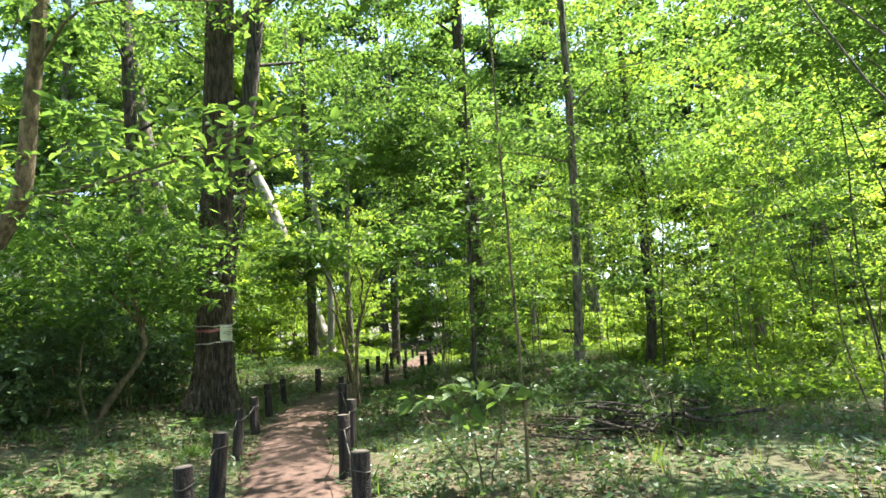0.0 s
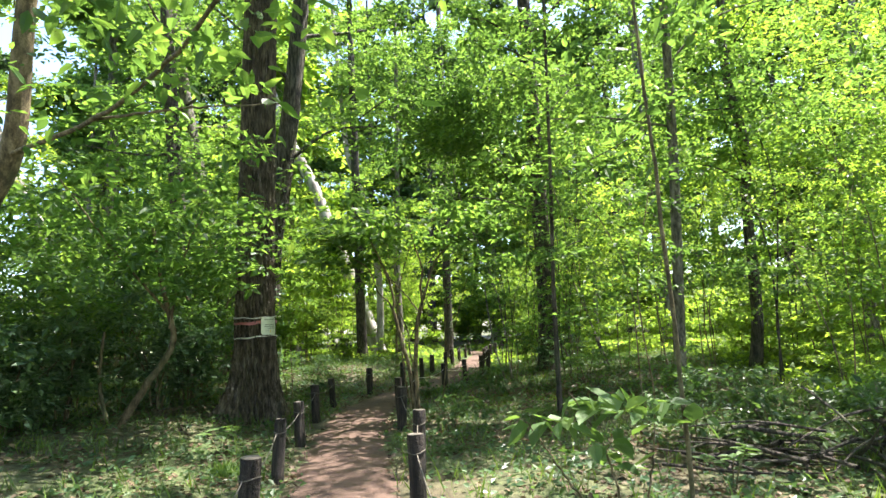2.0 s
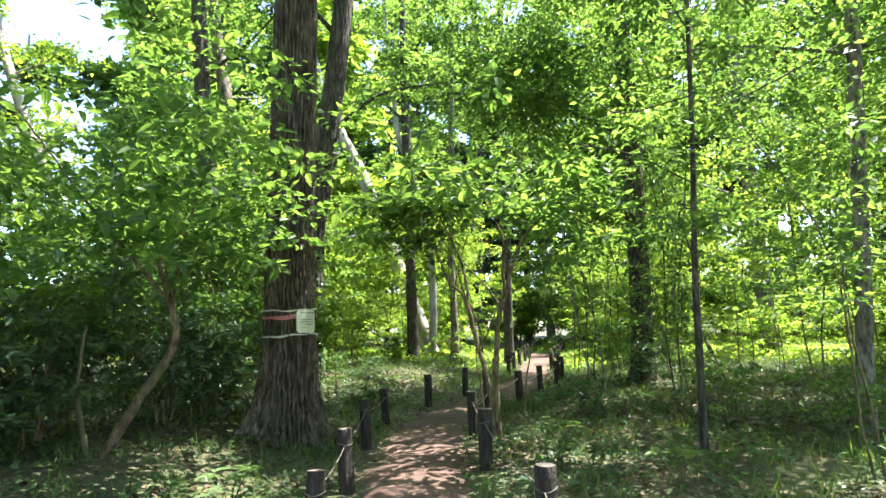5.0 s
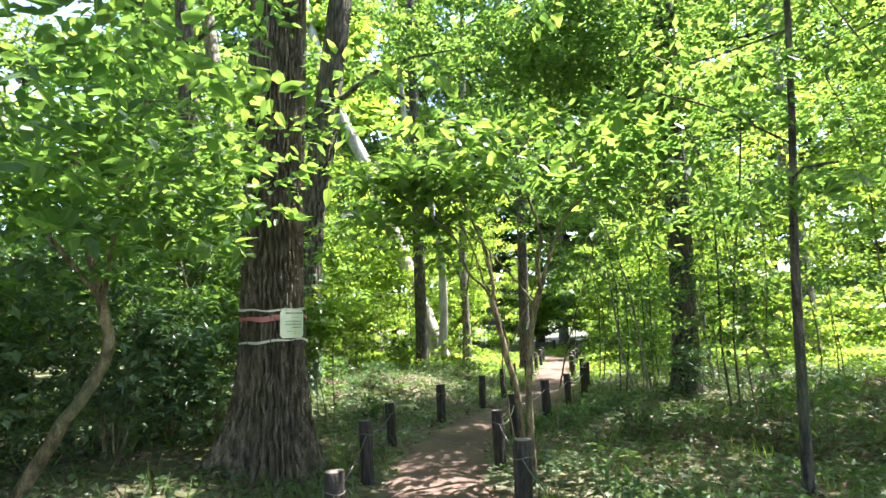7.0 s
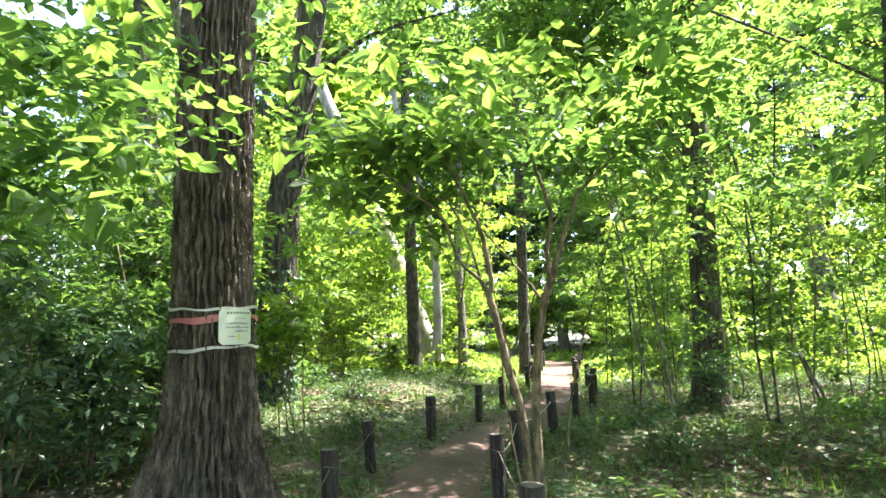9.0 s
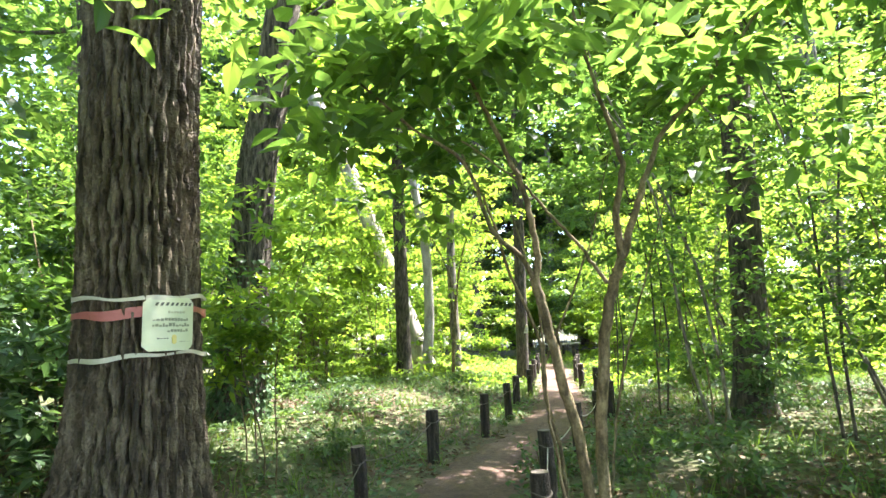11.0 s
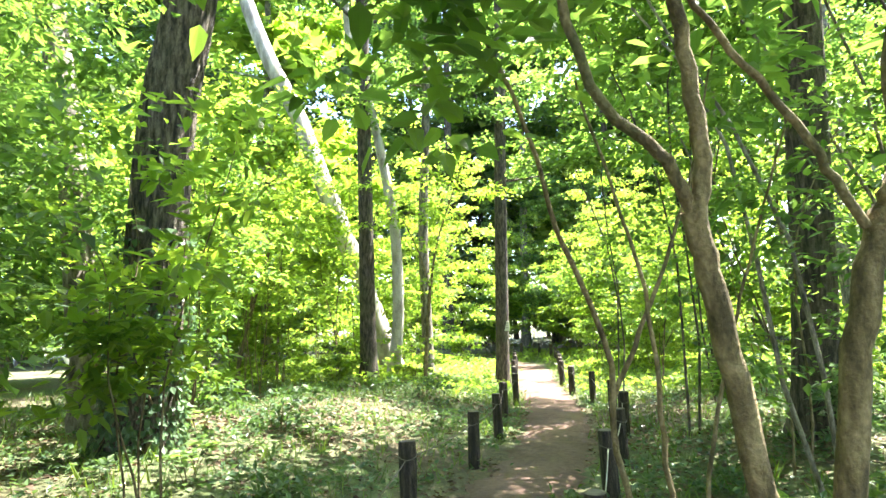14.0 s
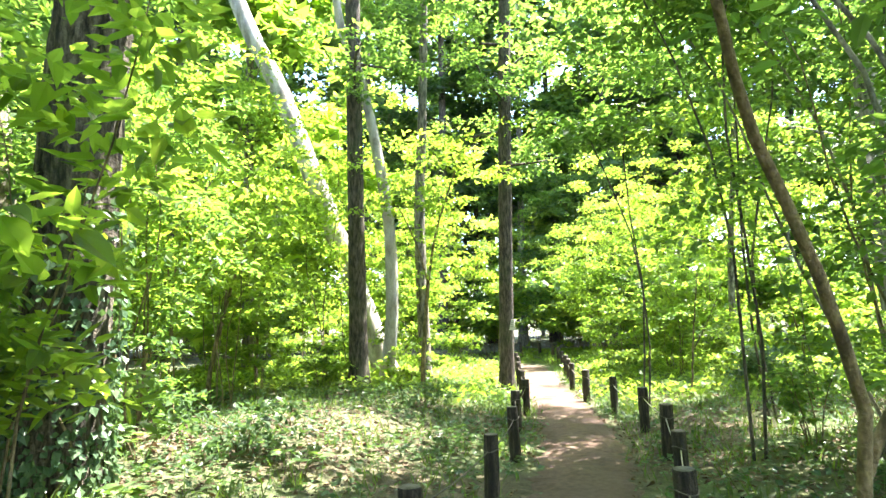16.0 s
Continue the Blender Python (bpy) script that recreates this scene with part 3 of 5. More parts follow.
# ---- stems with drawn lines: young trees and the forked shrub
def stemmed(stems, leaf, label, fans, seed, name="sapling", bark=None, category="sapling", width=0.55):
    """stems: (points, foot radius, tip radius); fans: (centre, radius, sprays, leaves, size)."""
    rng = np.random.default_rng(seed)
    top = thing(name, label, category)
    for pts, ra, rb in stems:
        ln = bend(pts, 26)
        wob = rng.normal(0, 0.004, ln.shape)
        wob[0] = wob[-1] = 0
        link_mesh("stem", *tube_arrays(ln + wob, np.linspace(ra, rb, 26), 10), bark or BARK_STEM, top, smooth=True)
    heap = Heap()
    for c, r, ns, nl, size in fans:
        for k in range(ns):
            p = np.array(c) + rng.normal(0, 1, 3) * np.array([r, r, r * 0.45]) * 0.55
            spray(rng, heap, p, 0.3 * r + 0.12, nl, size, width=width, shape=2)
    heap.mesh("foliage", leaf, top)
    return top


fz = gz(-1.7, 10.9)
stemmed([
    ([(-1.73, 10.93, fz - 0.1), (-1.79, 10.87, 0.77), (-1.86, 10.79, 1.15), (-1.93, 10.73, 1.53), (-1.98, 10.68, 1.77)], 0.034, 0.028),
    ([(-1.98, 10.68, 1.77), (-2.05, 10.64, 1.91), (-2.2, 10.59, 2.07), (-2.32, 10.51, 2.45), (-2.61, 10.42, 2.67), (-3.0, 10.34, 3.07)], 0.017, 0.007),
    ([(-1.97, 10.68, 1.74), (-1.95, 10.67, 1.9), (-1.97, 10.63, 2.11), (-2.02, 10.58, 2.32), (-2.12, 10.52, 2.6), (-2.22, 10.47, 2.84), (-2.42, 10.34, 3.41)], 0.023, 0.009),
    ([(-1.68, 10.95, fz - 0.1), (-1.68, 10.88, 0.77), (-1.62, 10.82, 1.33), (-1.54, 10.78, 1.7), (-1.48, 10.76, 1.85)], 0.037, 0.030),
    ([(-1.48, 10.76, 1.85), (-1.49, 10.72, 2.11), (-1.44, 10.68, 2.38), (-1.5, 10.63, 2.67), (-1.54, 10.6, 2.81), (-1.67, 10.5, 3.41)], 0.023, 0.009),
    ([(-1.47, 10.76, 1.87), (-1.38, 10.73, 2.13), (-1.32, 10.73, 2.29), (-1.19, 10.71, 2.56), (-0.96, 10.72, 2.78), (-0.59, 10.67, 3.24)], 0.023, 0.009),
    ([(-1.57, 10.77, 1.72), (-1.71, 10.7, 1.94), (-1.88, 10.63, 2.15), (-2.01, 10.58, 2.32), (-2.33, 10.5, 2.58)], 0.012, 0.005),
    ([(-1.83, 11.12, fz - 0.1), (-1.98, 11.21, 0.92), (-2.0, 11.25, 1.58), (-2.17, 11.33, 2.41)], 0.012, 0.005),
], LEAF_MID, "forked multi-stemmed small tree with tan stems and broad bright leaves", [
    ((-2.75, 10.34, 2.91), 0.9, 20, 26, 0.14), ((-2.0, 10.34, 3.16), 1.0, 26, 26, 0.14), ((-1.0, 10.5, 3.07), 1.0, 22, 26, 0.14), ((-2.17, 11.0, 2.66), 0.9, 14, 22, 0.12),
    ((-1.34, 10.67, 2.91), 0.8, 8, 22, 0.13), ((-2.0, 9.34, 3.16), 0.9, 10, 22, 0.13), ((-0.51, 11.0, 2.41), 0.8, 9, 26, 0.11), ((-2.83, 11.08, 2.91), 0.7, 8, 22, 0.12)], 41, "forked_tree", category="tree")

stemmed([
    ([(-1.95, 12.15, -0.1), (-1.96, 12.1, 0.5), (-2.05, 12.03, 0.95), (-2.07, 11.95, 1.42), (-2.26, 11.84, 1.95), (-2.36, 11.77, 2.38), (-2.6, 11.65, 3.0), (-2.9, 11.5, 3.7)], 0.018, 0.008),
    ([(-2.06, 12.0, 1.15), (-1.85, 12.0, 1.6), (-1.6, 12.1, 2.2), (-1.4, 12.2, 2.9)], 0.013, 0.005),
    ([(-1.6, 12.7, 0.0), (-1.45, 12.7, 0.9), (-1.2, 12.75, 1.7), (-0.9, 12.7, 2.6)], 0.015, 0.006),
], LEAF_MID, "thin leaning young tree beside the path posts", [((-1.1, 12.5, 2.9), 0.8, 12, 26, 0.10), ((-0.9, 12.8, 2.1), 0.7, 10, 26, 0.09), ((-2.3, 11.6, 3.6), 0.7, 9, 24, 0.11), ((-0.7, 13.0, 1.3), 0.6, 7, 24, 0.09)], 42)

stemmed([
    ([(-5.0, 21.6, 0.1), (-4.85, 21.4, 1.6), (-4.75, 21.3, 2.4)], 0.05, 0.035),
    ([(-4.75, 21.3, 2.4), (-4.95, 21.2, 3.2), (-5.3, 21.1, 4.0)], 0.025, 0.01),
    ([(-4.75, 21.3, 2.4), (-4.5, 21.2, 3.5), (-3.9, 21.0, 5.0)], 0.03, 0.01),
], LEAF_SUN_TONE, "forked young tree standing in the sunlit grass", [((-5.2, 21.1, 4.1), 1.0, 14, 36, 0.11), ((-3.9, 21.0, 4.8), 1.2, 18, 36, 0.11), ((-4.6, 21.3, 3.2), 0.9, 10, 36, 0.10)], 43)
stemmed([([(-8.75, 20.2, 0.2), (-8.4, 20, 1.5), (-7.7, 19.8, 3.4)], 0.05, 0.02), ([(-8.3, 20, 1.7), (-8.2, 19.9, 2.6), (-8.4, 19.8, 3.5)], 0.025, 0.01)],
        LEAF_SUN_TONE, "slanting young tree with a leafy top", [((-7.7, 19.8, 3.6), 1.1, 16, 36, 0.11), ((-8.4, 19.8, 3.4), 1.0, 14, 36, 0.11), ((-7.9, 19.9, 2.6), 0.8, 8, 34, 0.10)], 44)
stemmed([([(-8.5, 21.6, 0.2), (-8.45, 21.6, 2.0), (-8.3, 21.5, 4.0)], 0.04, 0.015)],
        LEAF_SUN_TONE, "upright young tree with layered leaves", [((-8.3, 21.5, 3.9), 1.0, 16, 36, 0.11), ((-8.4, 21.5, 2.8), 0.9, 8, 34, 0.10)], 45)
stemmed([([(-0.1, 21.2, 0.1), (0.0, 21.1, 1.2), (0.15, 21.0, 2.4)], 0.02, 0.008), ([(0.0, 21.1, 1.0), (0.3, 21.0, 1.6), (0.5, 20.9, 2.1)], 0.01, 0.005)],
        LEAF_MID, "thin young tree in the shaded grass beside the path", [((0.1, 21.0, 1.5), 0.7, 9, 20, 0.07), ((0.2, 21.0, 2.3), 0.6, 8, 20, 0.07)], 46)
# the leaning stems among the evergreens
stemmed([([(-5.15, 8.2, 0.1), (-4.99, 8.21, 0.41), (-4.69, 8.23, 0.84), (-4.3, 8.25, 1.38), (-4.32, 8.18, 1.82), (-4.38, 8.09, 2.3), (-4.41, 7.99, 2.9)], 0.06, 0.02), ([(-5.05, 8.1, 0.25), (-5.25, 8.1, 0.9), (-5.2, 8.1, 1.6)], 0.03, 0.015),
         ([(-4.31, 8.2, 1.6), (-4.0, 8.0, 2.4), (-3.5, 7.7, 3.0)], 0.02, 0.007), ([(-4.32, 8.18, 1.8), (-4.9, 7.8, 2.7), (-5.2, 7.3, 3.5)], 0.02, 0.007)],
        LEAF_MID, "leaning tan-stemmed small tree with drooping maple-like leaves", [((-3.9, 8.0, 2.6), 0.9, 30, 30, 0.11), ((-4.8, 8.0, 2.9), 1.1, 34, 30, 0.11), ((-3.5, 7.7, 2.2), 0.6, 16, 30, 0.11), ((-5.2, 7.6, 2.2), 1.0, 26, 30, 0.11), ((-3.1, 7.5, 3.0), 0.8, 14, 26, 0.12), ((-4.2, 8.6, 3.8), 1.2, 26, 30, 0.11), ((-5.6, 7.4, 3.2), 1.1, 24, 30, 0.11)], 47, "leaning_tree", category="tree")
# long low branch with bright leaves over the start
stemmed([([(-4.1, 5.66, 3.15), (-2.6, 5.0, 3.05), (-1.2, 4.0, 2.85), (0.2, 2.75, 2.6)], 0.022, 0.006), ([(-2.6, 5.0, 3.05), (-1.8, 4.9, 3.0), (-0.9, 4.6, 2.8)], 0.012, 0.004)],
        LEAF_MID, "long thin bough hung with bright pointed leaves", [((-0.6, 3.5, 2.62), 0.5, 12, 12, 0.08), ((0.1, 2.75, 2.5), 0.35, 10, 10, 0.08), ((-1.3, 3.6, 2.65), 0.5, 10, 12, 0.08), ((-0.9, 2.9, 2.6), 0.4, 6, 10, 0.08), ((-1.9, 3.9, 2.75), 0.5, 8, 12, 0.08)], 48, "leafy_bough", category="branch")
# young broad-leaved plant beside the brush pile
stemmed([([(0.95, 5.3, -0.02), (0.85, 5.2, 0.6), (0.65, 5.08, 1.0)], 0.009, 0.004), ([(1.0, 5.3, -0.02), (1.15, 5.4, 0.6), (1.2, 5.45, 0.95)], 0.008, 0.004), ([(0.9, 5.3, -0.02), (0.6, 5.1, 0.5), (0.4, 4.95, 0.85)], 0.008, 0.003)],
        LEAF_PALE, "young shrub with broad pale green pointed leaves", [((0.82, 5.05, 0.90), 0.15, 4, 5, 0.17), ((1.2, 5.4, 0.84), 0.2, 4, 6, 0.15), ((0.56, 4.98, 0.85), 0.13, 3, 5, 0.17), ((0.95, 5.2, 0.64), 0.28, 4, 6, 0.13)], 49, "young_shrub", category="shrub", width=0.62)
# the four fans about 7 m up are added above the view to shade the ground
stemmed([([(1.35, 5.45, -0.05), (1.36, 5.42, 1.0), (1.34, 5.4, 2.2), (1.33, 5.42, 3.2), (1.3, 5.5, 5.5), (1.2, 5.7, 7.2)], 0.016, 0.007)],
        LEAF_MID, "thin pale upright sapling stem, with unseen leaves added above for shade", [((1.2, 5.4, 3.0), 0.7, 10, 16, 0.09), ((1.0, 5.6, 2.5), 0.5, 5, 12, 0.09), ((0.2, 6.8, 7.2), 1.7, 34, 46, 0.14), ((1.6, 6.0, 7.5), 1.6, 26, 46, 0.14), ((-1.2, 7.4, 7.3), 1.6, 26, 46, 0.14), ((0.6, 4.6, 7.0), 1.5, 20, 46, 0.14)], 50)

# trees added out of view round the start of the path, to shade its ground
for k, (x, y, h) in enumerate([(3.7, 0.9, 14), (5.9, 3.2, 14), (4.6, -2.0, 15), (9.5, -0.5, 15)]):
    tree([(x, y, 0), (x + 0.1, y, 3), (x + 0.2, y + 0.1, 6)], h, 0.2, 0.07, BARK_DARK, LEAF_MID, "tall tree added out of view to shade the start of the path", (6.2, h - 0.5, 3.6, 2.2, 8, 140, 0.17, 1.0), 700 + k, 1.4, 12, 30, 10, group="shade trees")

# ---- shrubs
# dark evergreens on the bank beside the start of the path
for k, (x, y, h, r, n) in enumerate([(-5.5, 9.5, 1.6, 0.9, 60), (-5.9, 8.2, 1.9, 1.1, 70), (-6.9, 9.4, 2.2, 1.2, 70), (-5.6, 10.4, 1.7, 1.0, 60), (-7.2, 7.2, 2.1, 1.2, 70), (-5.9, 7.3, 1.3, 0.7, 40),
                                     (-8.4, 8.6, 2.6, 1.3, 70), (-6.3, 11.6, 2.0, 1.0, 60), (-5.5, 6.2, 1.6, 0.9, 55), (-6.6, 5.2, 1.9, 1.1, 60), (-8.6, 11.0, 2.8, 1.4, 70), (-9.5, 6.3, 2.8, 1.4, 70)]):
    bush(x, y, h, r, n, 46, 0.10, LEAF_DARK, "dense dark glossy evergreen shrub on the bank", 100 + k, 5, 0.12, 0.32, BARK_STEM, "evergreen_shrub", group="evergreen shrubs")
# leafy understorey behind them
for k, (x, y, h, r, n) in enumerate([(-6.2, 9.6, 3.2, 1.4, 60), (-7.8, 7.6, 3.5, 1.7, 70), (-5.8, 11.2, 3.0, 1.2, 50), (-8.4, 10.4, 3.6, 1.7, 70), (-9.6, 13.0, 3.8, 1.9, 70), (-7.0, 12.6, 3.3, 1.3, 50), (-10.5, 9.0, 3.8, 1.9, 70),
                                     (-6.4, 6.6, 3.1, 1.4, 55), (-6.6, 12.2, 4.6, 1.3, 90), (-7.6, 13.0, 5.6, 1.6, 100), (-8.6, 14.2, 6.4, 1.8, 100), (-6.9, 15.9, 5.2, 1.2, 70), (-10.6, 15.6, 7.0, 2.0, 90), (-11.5, 11.5, 4.0, 2.0, 70), (-12.5, 15.5, 4.4, 2.2, 70), (-8.8, 16.5, 3.8, 1.6, 50)]):
    bush(x, y, h, r, n, 60, 0.09, LEAF_MID, "tall leafy understorey shrub with layered sprays", 130 + k, 4, 0.9, 0.45, BARK_STEM, "tall_shrub", 0.013, group="understorey shrubs")
# bright young growth near the leaning oak
for k, (x, y, h, r, n, s) in enumerate([(-4.75, 12.5, 3.1, 0.7, 26, 0.12), (-5.2, 12.9, 2.6, 0.7, 22, 0.12), (-7.3, 18.5, 4.4, 0.9, 44, 0.10), (-8.2, 19.6, 5.8, 1.1, 50, 0.10), (-7.3, 15.8, 4.0, 1.3, 50, 0.11), (-7.9, 17.4, 4.2, 1.3, 50, 0.10), (-9.0, 18.8, 4.6, 1.5, 60, 0.11)]):
    bush(x, y, h, r, n, 30, s, LEAF_SUN_TONE, "bright green young shrub with layered leaves", 150 + k, 2 if k < 2 else 3, 0.9 if k < 2 else 1.4, 0.34, BARK_STEM, "young_shrub", 0.009, group="young shrubs", shape=2 if k < 2 else 1)
# maples on the right-hand side, layered sprays above an open floor
for k, (x, y, h, r, n, lf) in enumerate([(1.0, 13.2, 4.6, 1.5, 60, LEAF_MID), (2.2, 15.2, 5.2, 1.8, 70, LEAF_SUN_TONE), (-0.3, 14.6, 4.2, 1.2, 44, LEAF_MID), (3.4, 12.6, 5.0, 1.7, 60, LEAF_MID), (1.8, 9.3, 4.4, 1.4, 54, LEAF_MID),
                                         (4.6, 10.4, 5.0, 1.8, 60, LEAF_MID), (6.4, 13.5, 5.6, 2.0, 70, LEAF_SUN_TONE), (3.6, 18.0, 5.6, 1.9, 64, LEAF_SUN_TONE), (7.8, 10.8, 5.6, 2.0, 70, LEAF_SUN_TONE), (8.5, 16.5, 6.0, 2.0, 70, LEAF_SUN_TONE),
                                         (6.0, 19.5, 6.0, 2.0, 70, LEAF_SUN_TONE), (1.2, 19.5, 5.2, 1.5, 50, LEAF_SUN_TONE), (5.8, 7.8, 4.8, 1.6, 56, LEAF_MID), (11.5, 13.5, 6.2, 2.2, 70, LEAF_SUN_TONE), (10.5, 22.0, 6.4, 2.4, 70, LEAF_SUN_TONE)]):
    bush(x, y, h, r, int(n * (0.55 if y < 13 else 0.75)), 64, 0.085, lf, "slender maple with layered sprays of small leaves", 170 + k, 2, 1.5 if y < 13 else 0.9, 0.55, BARK_STEM, "maple", 0.012, group="maples", category="tree", width=0.6)
# the brighter leaf tone paints sun onto maples of the clearing
for k, (x, y, h, r, n, lf) in enumerate([(4.4, 16.2, 7.5, 2.2, 80, LEAF_MID), (1.2, 17.4, 7.6, 2.0, 80, LEAF_MID), (6.8, 16.4, 8.0, 2.4, 80, LEAF_SUN_TONE), (3.0, 14.0, 7.4, 2.0, 80, LEAF_MID),
                                         (5.9, 11.4, 7.4, 2.1, 80, LEAF_MID), (8.6, 12.4, 8.0, 2.4, 80, LEAF_SUN_TONE), (9.8, 16.4, 8.5, 2.6, 80, LEAF_SUN_TONE), (-8.2, 18.4, 7.0, 2.0, 70, LEAF_SUN_TONE),
                                         (-9.8, 20.5, 7.0, 2.0, 70, LEAF_SUN_TONE), (-6.2, 27.5, 7.0, 1.8, 60, LEAF_SUN_TONE), (0.9, 27.4, 6.2, 1.7, 60, LEAF_SUN_TONE), (-0.6, 30.6, 6.6, 1.8, 66, LEAF_SUN_TONE), (3.0, 30.2, 7.2, 2.0, 66, LEAF_SUN_TONE), (-5.4, 30.4, 6.6, 1.8, 60, LEAF_SUN_TONE), (-7.6, 25.0, 8.0, 2.2, 80, LEAF_SUN_TONE), (0.6, 33.6, 7.0, 2.0, 70, LEAF_SUN_TONE), (3.0, 35.2, 8.5, 2.2, 74, LEAF_SUN_TONE), (5.4, 33.0, 7.5, 2.0, 70, LEAF_SUN_TONE), (8.0, 31.5, 7.5, 2.0, 70, LEAF_SUN_TONE), (-0.6, 38.2, 9.5, 2.2, 80, LEAF_MID), (1.6, 39.6, 10, 2.4, 80, LEAF_MID), (-3.0, 38.0, 9.0, 2.2, 76, LEAF_MID), (-7.8, 32.0, 8.0, 2.2, 70, LEAF_SUN_TONE), (-10.6, 29.0, 8.0, 2.2, 70, LEAF_SUN_TONE), (-1.3, 35.0, 5.0, 1.6, 60, LEAF_SUN_TONE), (-4.4, 36.4, 5.6, 1.7, 60, LEAF_SUN_TONE), (0.9, 36.8, 6.4, 1.8, 60, LEAF_SUN_TONE), (-2.6, 40.5, 7.0, 2.0, 60, LEAF_SUN_TONE), (-7.5, 22.9, 6.4, 1.0, 50, LEAF_SUN_TONE), (-11.0, 24.0, 7.5, 2.1, 70, LEAF_SUN_TONE)]):
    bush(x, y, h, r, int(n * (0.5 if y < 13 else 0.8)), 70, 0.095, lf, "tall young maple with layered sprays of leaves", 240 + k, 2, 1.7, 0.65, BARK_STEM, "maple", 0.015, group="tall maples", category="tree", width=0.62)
# high layers of leaves over the right-hand side
# first three: placed as sun blockers, to shade the floor left of the path
for k, (x, y, h, r, n) in enumerate([(-0.6, 16.8, 10.2, 2.0, 50), (-1.0, 20.4, 9.4, 1.8, 56), (0.2, 18.5, 9.0, 1.6, 46), (0.9, 14.3, 9.0, 1.6, 36), (4.6, 12.7, 9.4, 2.2, 70), (6.6, 17.2, 10, 2.5, 70), (8.6, 14.2, 10, 2.6, 70), (7.2, 9.6, 9.4, 2.3, 66), (10.8, 18.5, 11, 2.6, 70)]):
    bush(x, y, h, r, n, 60, 0.12, LEAF_MID, "tall slender tree with a layered leafy top", 270 + k, 2, 4.6, 0.8, BARK_DARK, "slender_tree", 0.018, group="slender trees", category="tree", width=0.6)
# leaning trees added to block the sun, so that the floor below is shaded
bush(-0.35, 13.9, 9.0, 1.5, 100, 60, 0.11, LEAF_MID, "tall slender tree leaning over the path, added so its leafy top shades the floor", 290, 2, 5.2, 0.8, BARK_GREY, "slender_tree", 0.02, group="slender trees", category="tree", width=0.6, lean=(-1.7, 0.3))
for k, (x, y, h, r, n, lx, ly) in enumerate([(1.2, 17.8, 9.6, 1.6, 80, -2.6, -0.6), (1.9, 15.4, 10.2, 1.5, 80, -3.4, 0.6), (6.6, 4.9, 9.0, 1.4, 40, -2.8, 2.0), (8.8, 8.0, 9.4, 1.8, 80, -2.8, 1.0)]):
    bush(x, y, h, r, n, 60, 0.11, LEAF_MID, "tall slender tree leaning out, added so its leafy top shades the floor", 291 + k, 2, 5.4, 0.8, BARK_GREY, "slender_tree", 0.022, group="slender trees", category="tree", width=0.6, lean=(lx, ly))
# low shrubs on the open floor
for k, (x, y, h, r, n, lf) in enumerate([(2.7, 7.9, 0.95, 0.7, 24, LEAF_HERB), (3.5, 7.5, 0.8, 0.7, 22, LEAF_HERB), (2.0, 8.3, 0.8, 0.6, 16, LEAF_HERB), (1.25, 21.7, 0.75, 0.5, 30, LEAF_DARK), (0.5, 15.4, 0.9, 0.5, 24, LEAF_DARK), (0.0, 17.0, 1.2, 0.6, 24, LEAF_MID),
                                         (1.2, 12.0, 0.9, 0.5, 16, LEAF_MID), (2.2, 10.9, 0.9, 0.5, 14, LEAF_MID), (-0.6, 12.7, 0.7, 0.4, 12, LEAF_HERB), (-0.9, 9.6, 0.5, 0.35, 8, LEAF_HERB), (4.2, 9.0, 0.8, 0.6, 18, LEAF_MID), (-6.9, 21.2, 0.9, 0.6, 22, LEAF_SUN_TONE),
                                         (-5.4, 22.2, 1.0, 0.7, 24, LEAF_SUN_TONE), (-4.6, 19.6, 0.5, 0.5, 14, LEAF_HERB), (-5.6, 15.9, 0.6, 0.6, 18, LEAF_HERB), (-7.4, 16.8, 0.8, 0.8, 22, LEAF_MID), (-4.4, 13.6, 0.45, 0.4, 9, LEAF_HERB), (-6.0, 23.3, 3.0, 0.7, 60, LEAF_SUN_TONE), (-7.9, 20.6, 2.2, 0.8, 50, LEAF_SUN_TONE), (4.6, 22.4, 1.7, 1.0, 44, LEAF_SUN_TONE), (3.6, 21.6, 1.3, 0.8, 34, LEAF_SUN_TONE), (0.3, 24.5, 1.8, 1.0, 40, LEAF_SUN_TONE), (-0.8, 26.5, 2.0, 1.0, 40, LEAF_SUN_TONE),
                                         (1.6, 23.3, 1.2, 0.8, 30, LEAF_SUN_TONE), (5.2, 11.8, 0.9, 0.7, 22, LEAF_SUN_TONE), (6.8, 10.0, 0.9, 0.8, 24, LEAF_SUN_TONE), (8.4, 13.0, 1.0, 0.9, 24, LEAF_SUN_TONE), (-2.2, 13.4, 0.35, 0.25, 5, LEAF_HERB)]):
    bush(x, y, h, r, n, 34, 0.085, lf, "low leafy woodland shrub on the forest floor", 200 + k, 5, 0.06, 0.24, BARK_STEM, "low_shrub", 0.008, group="low shrubs")

# ---- woods behind: a few kinds of tree, set out many times
rng0 = np.random.default_rng(77)
KINDS = []
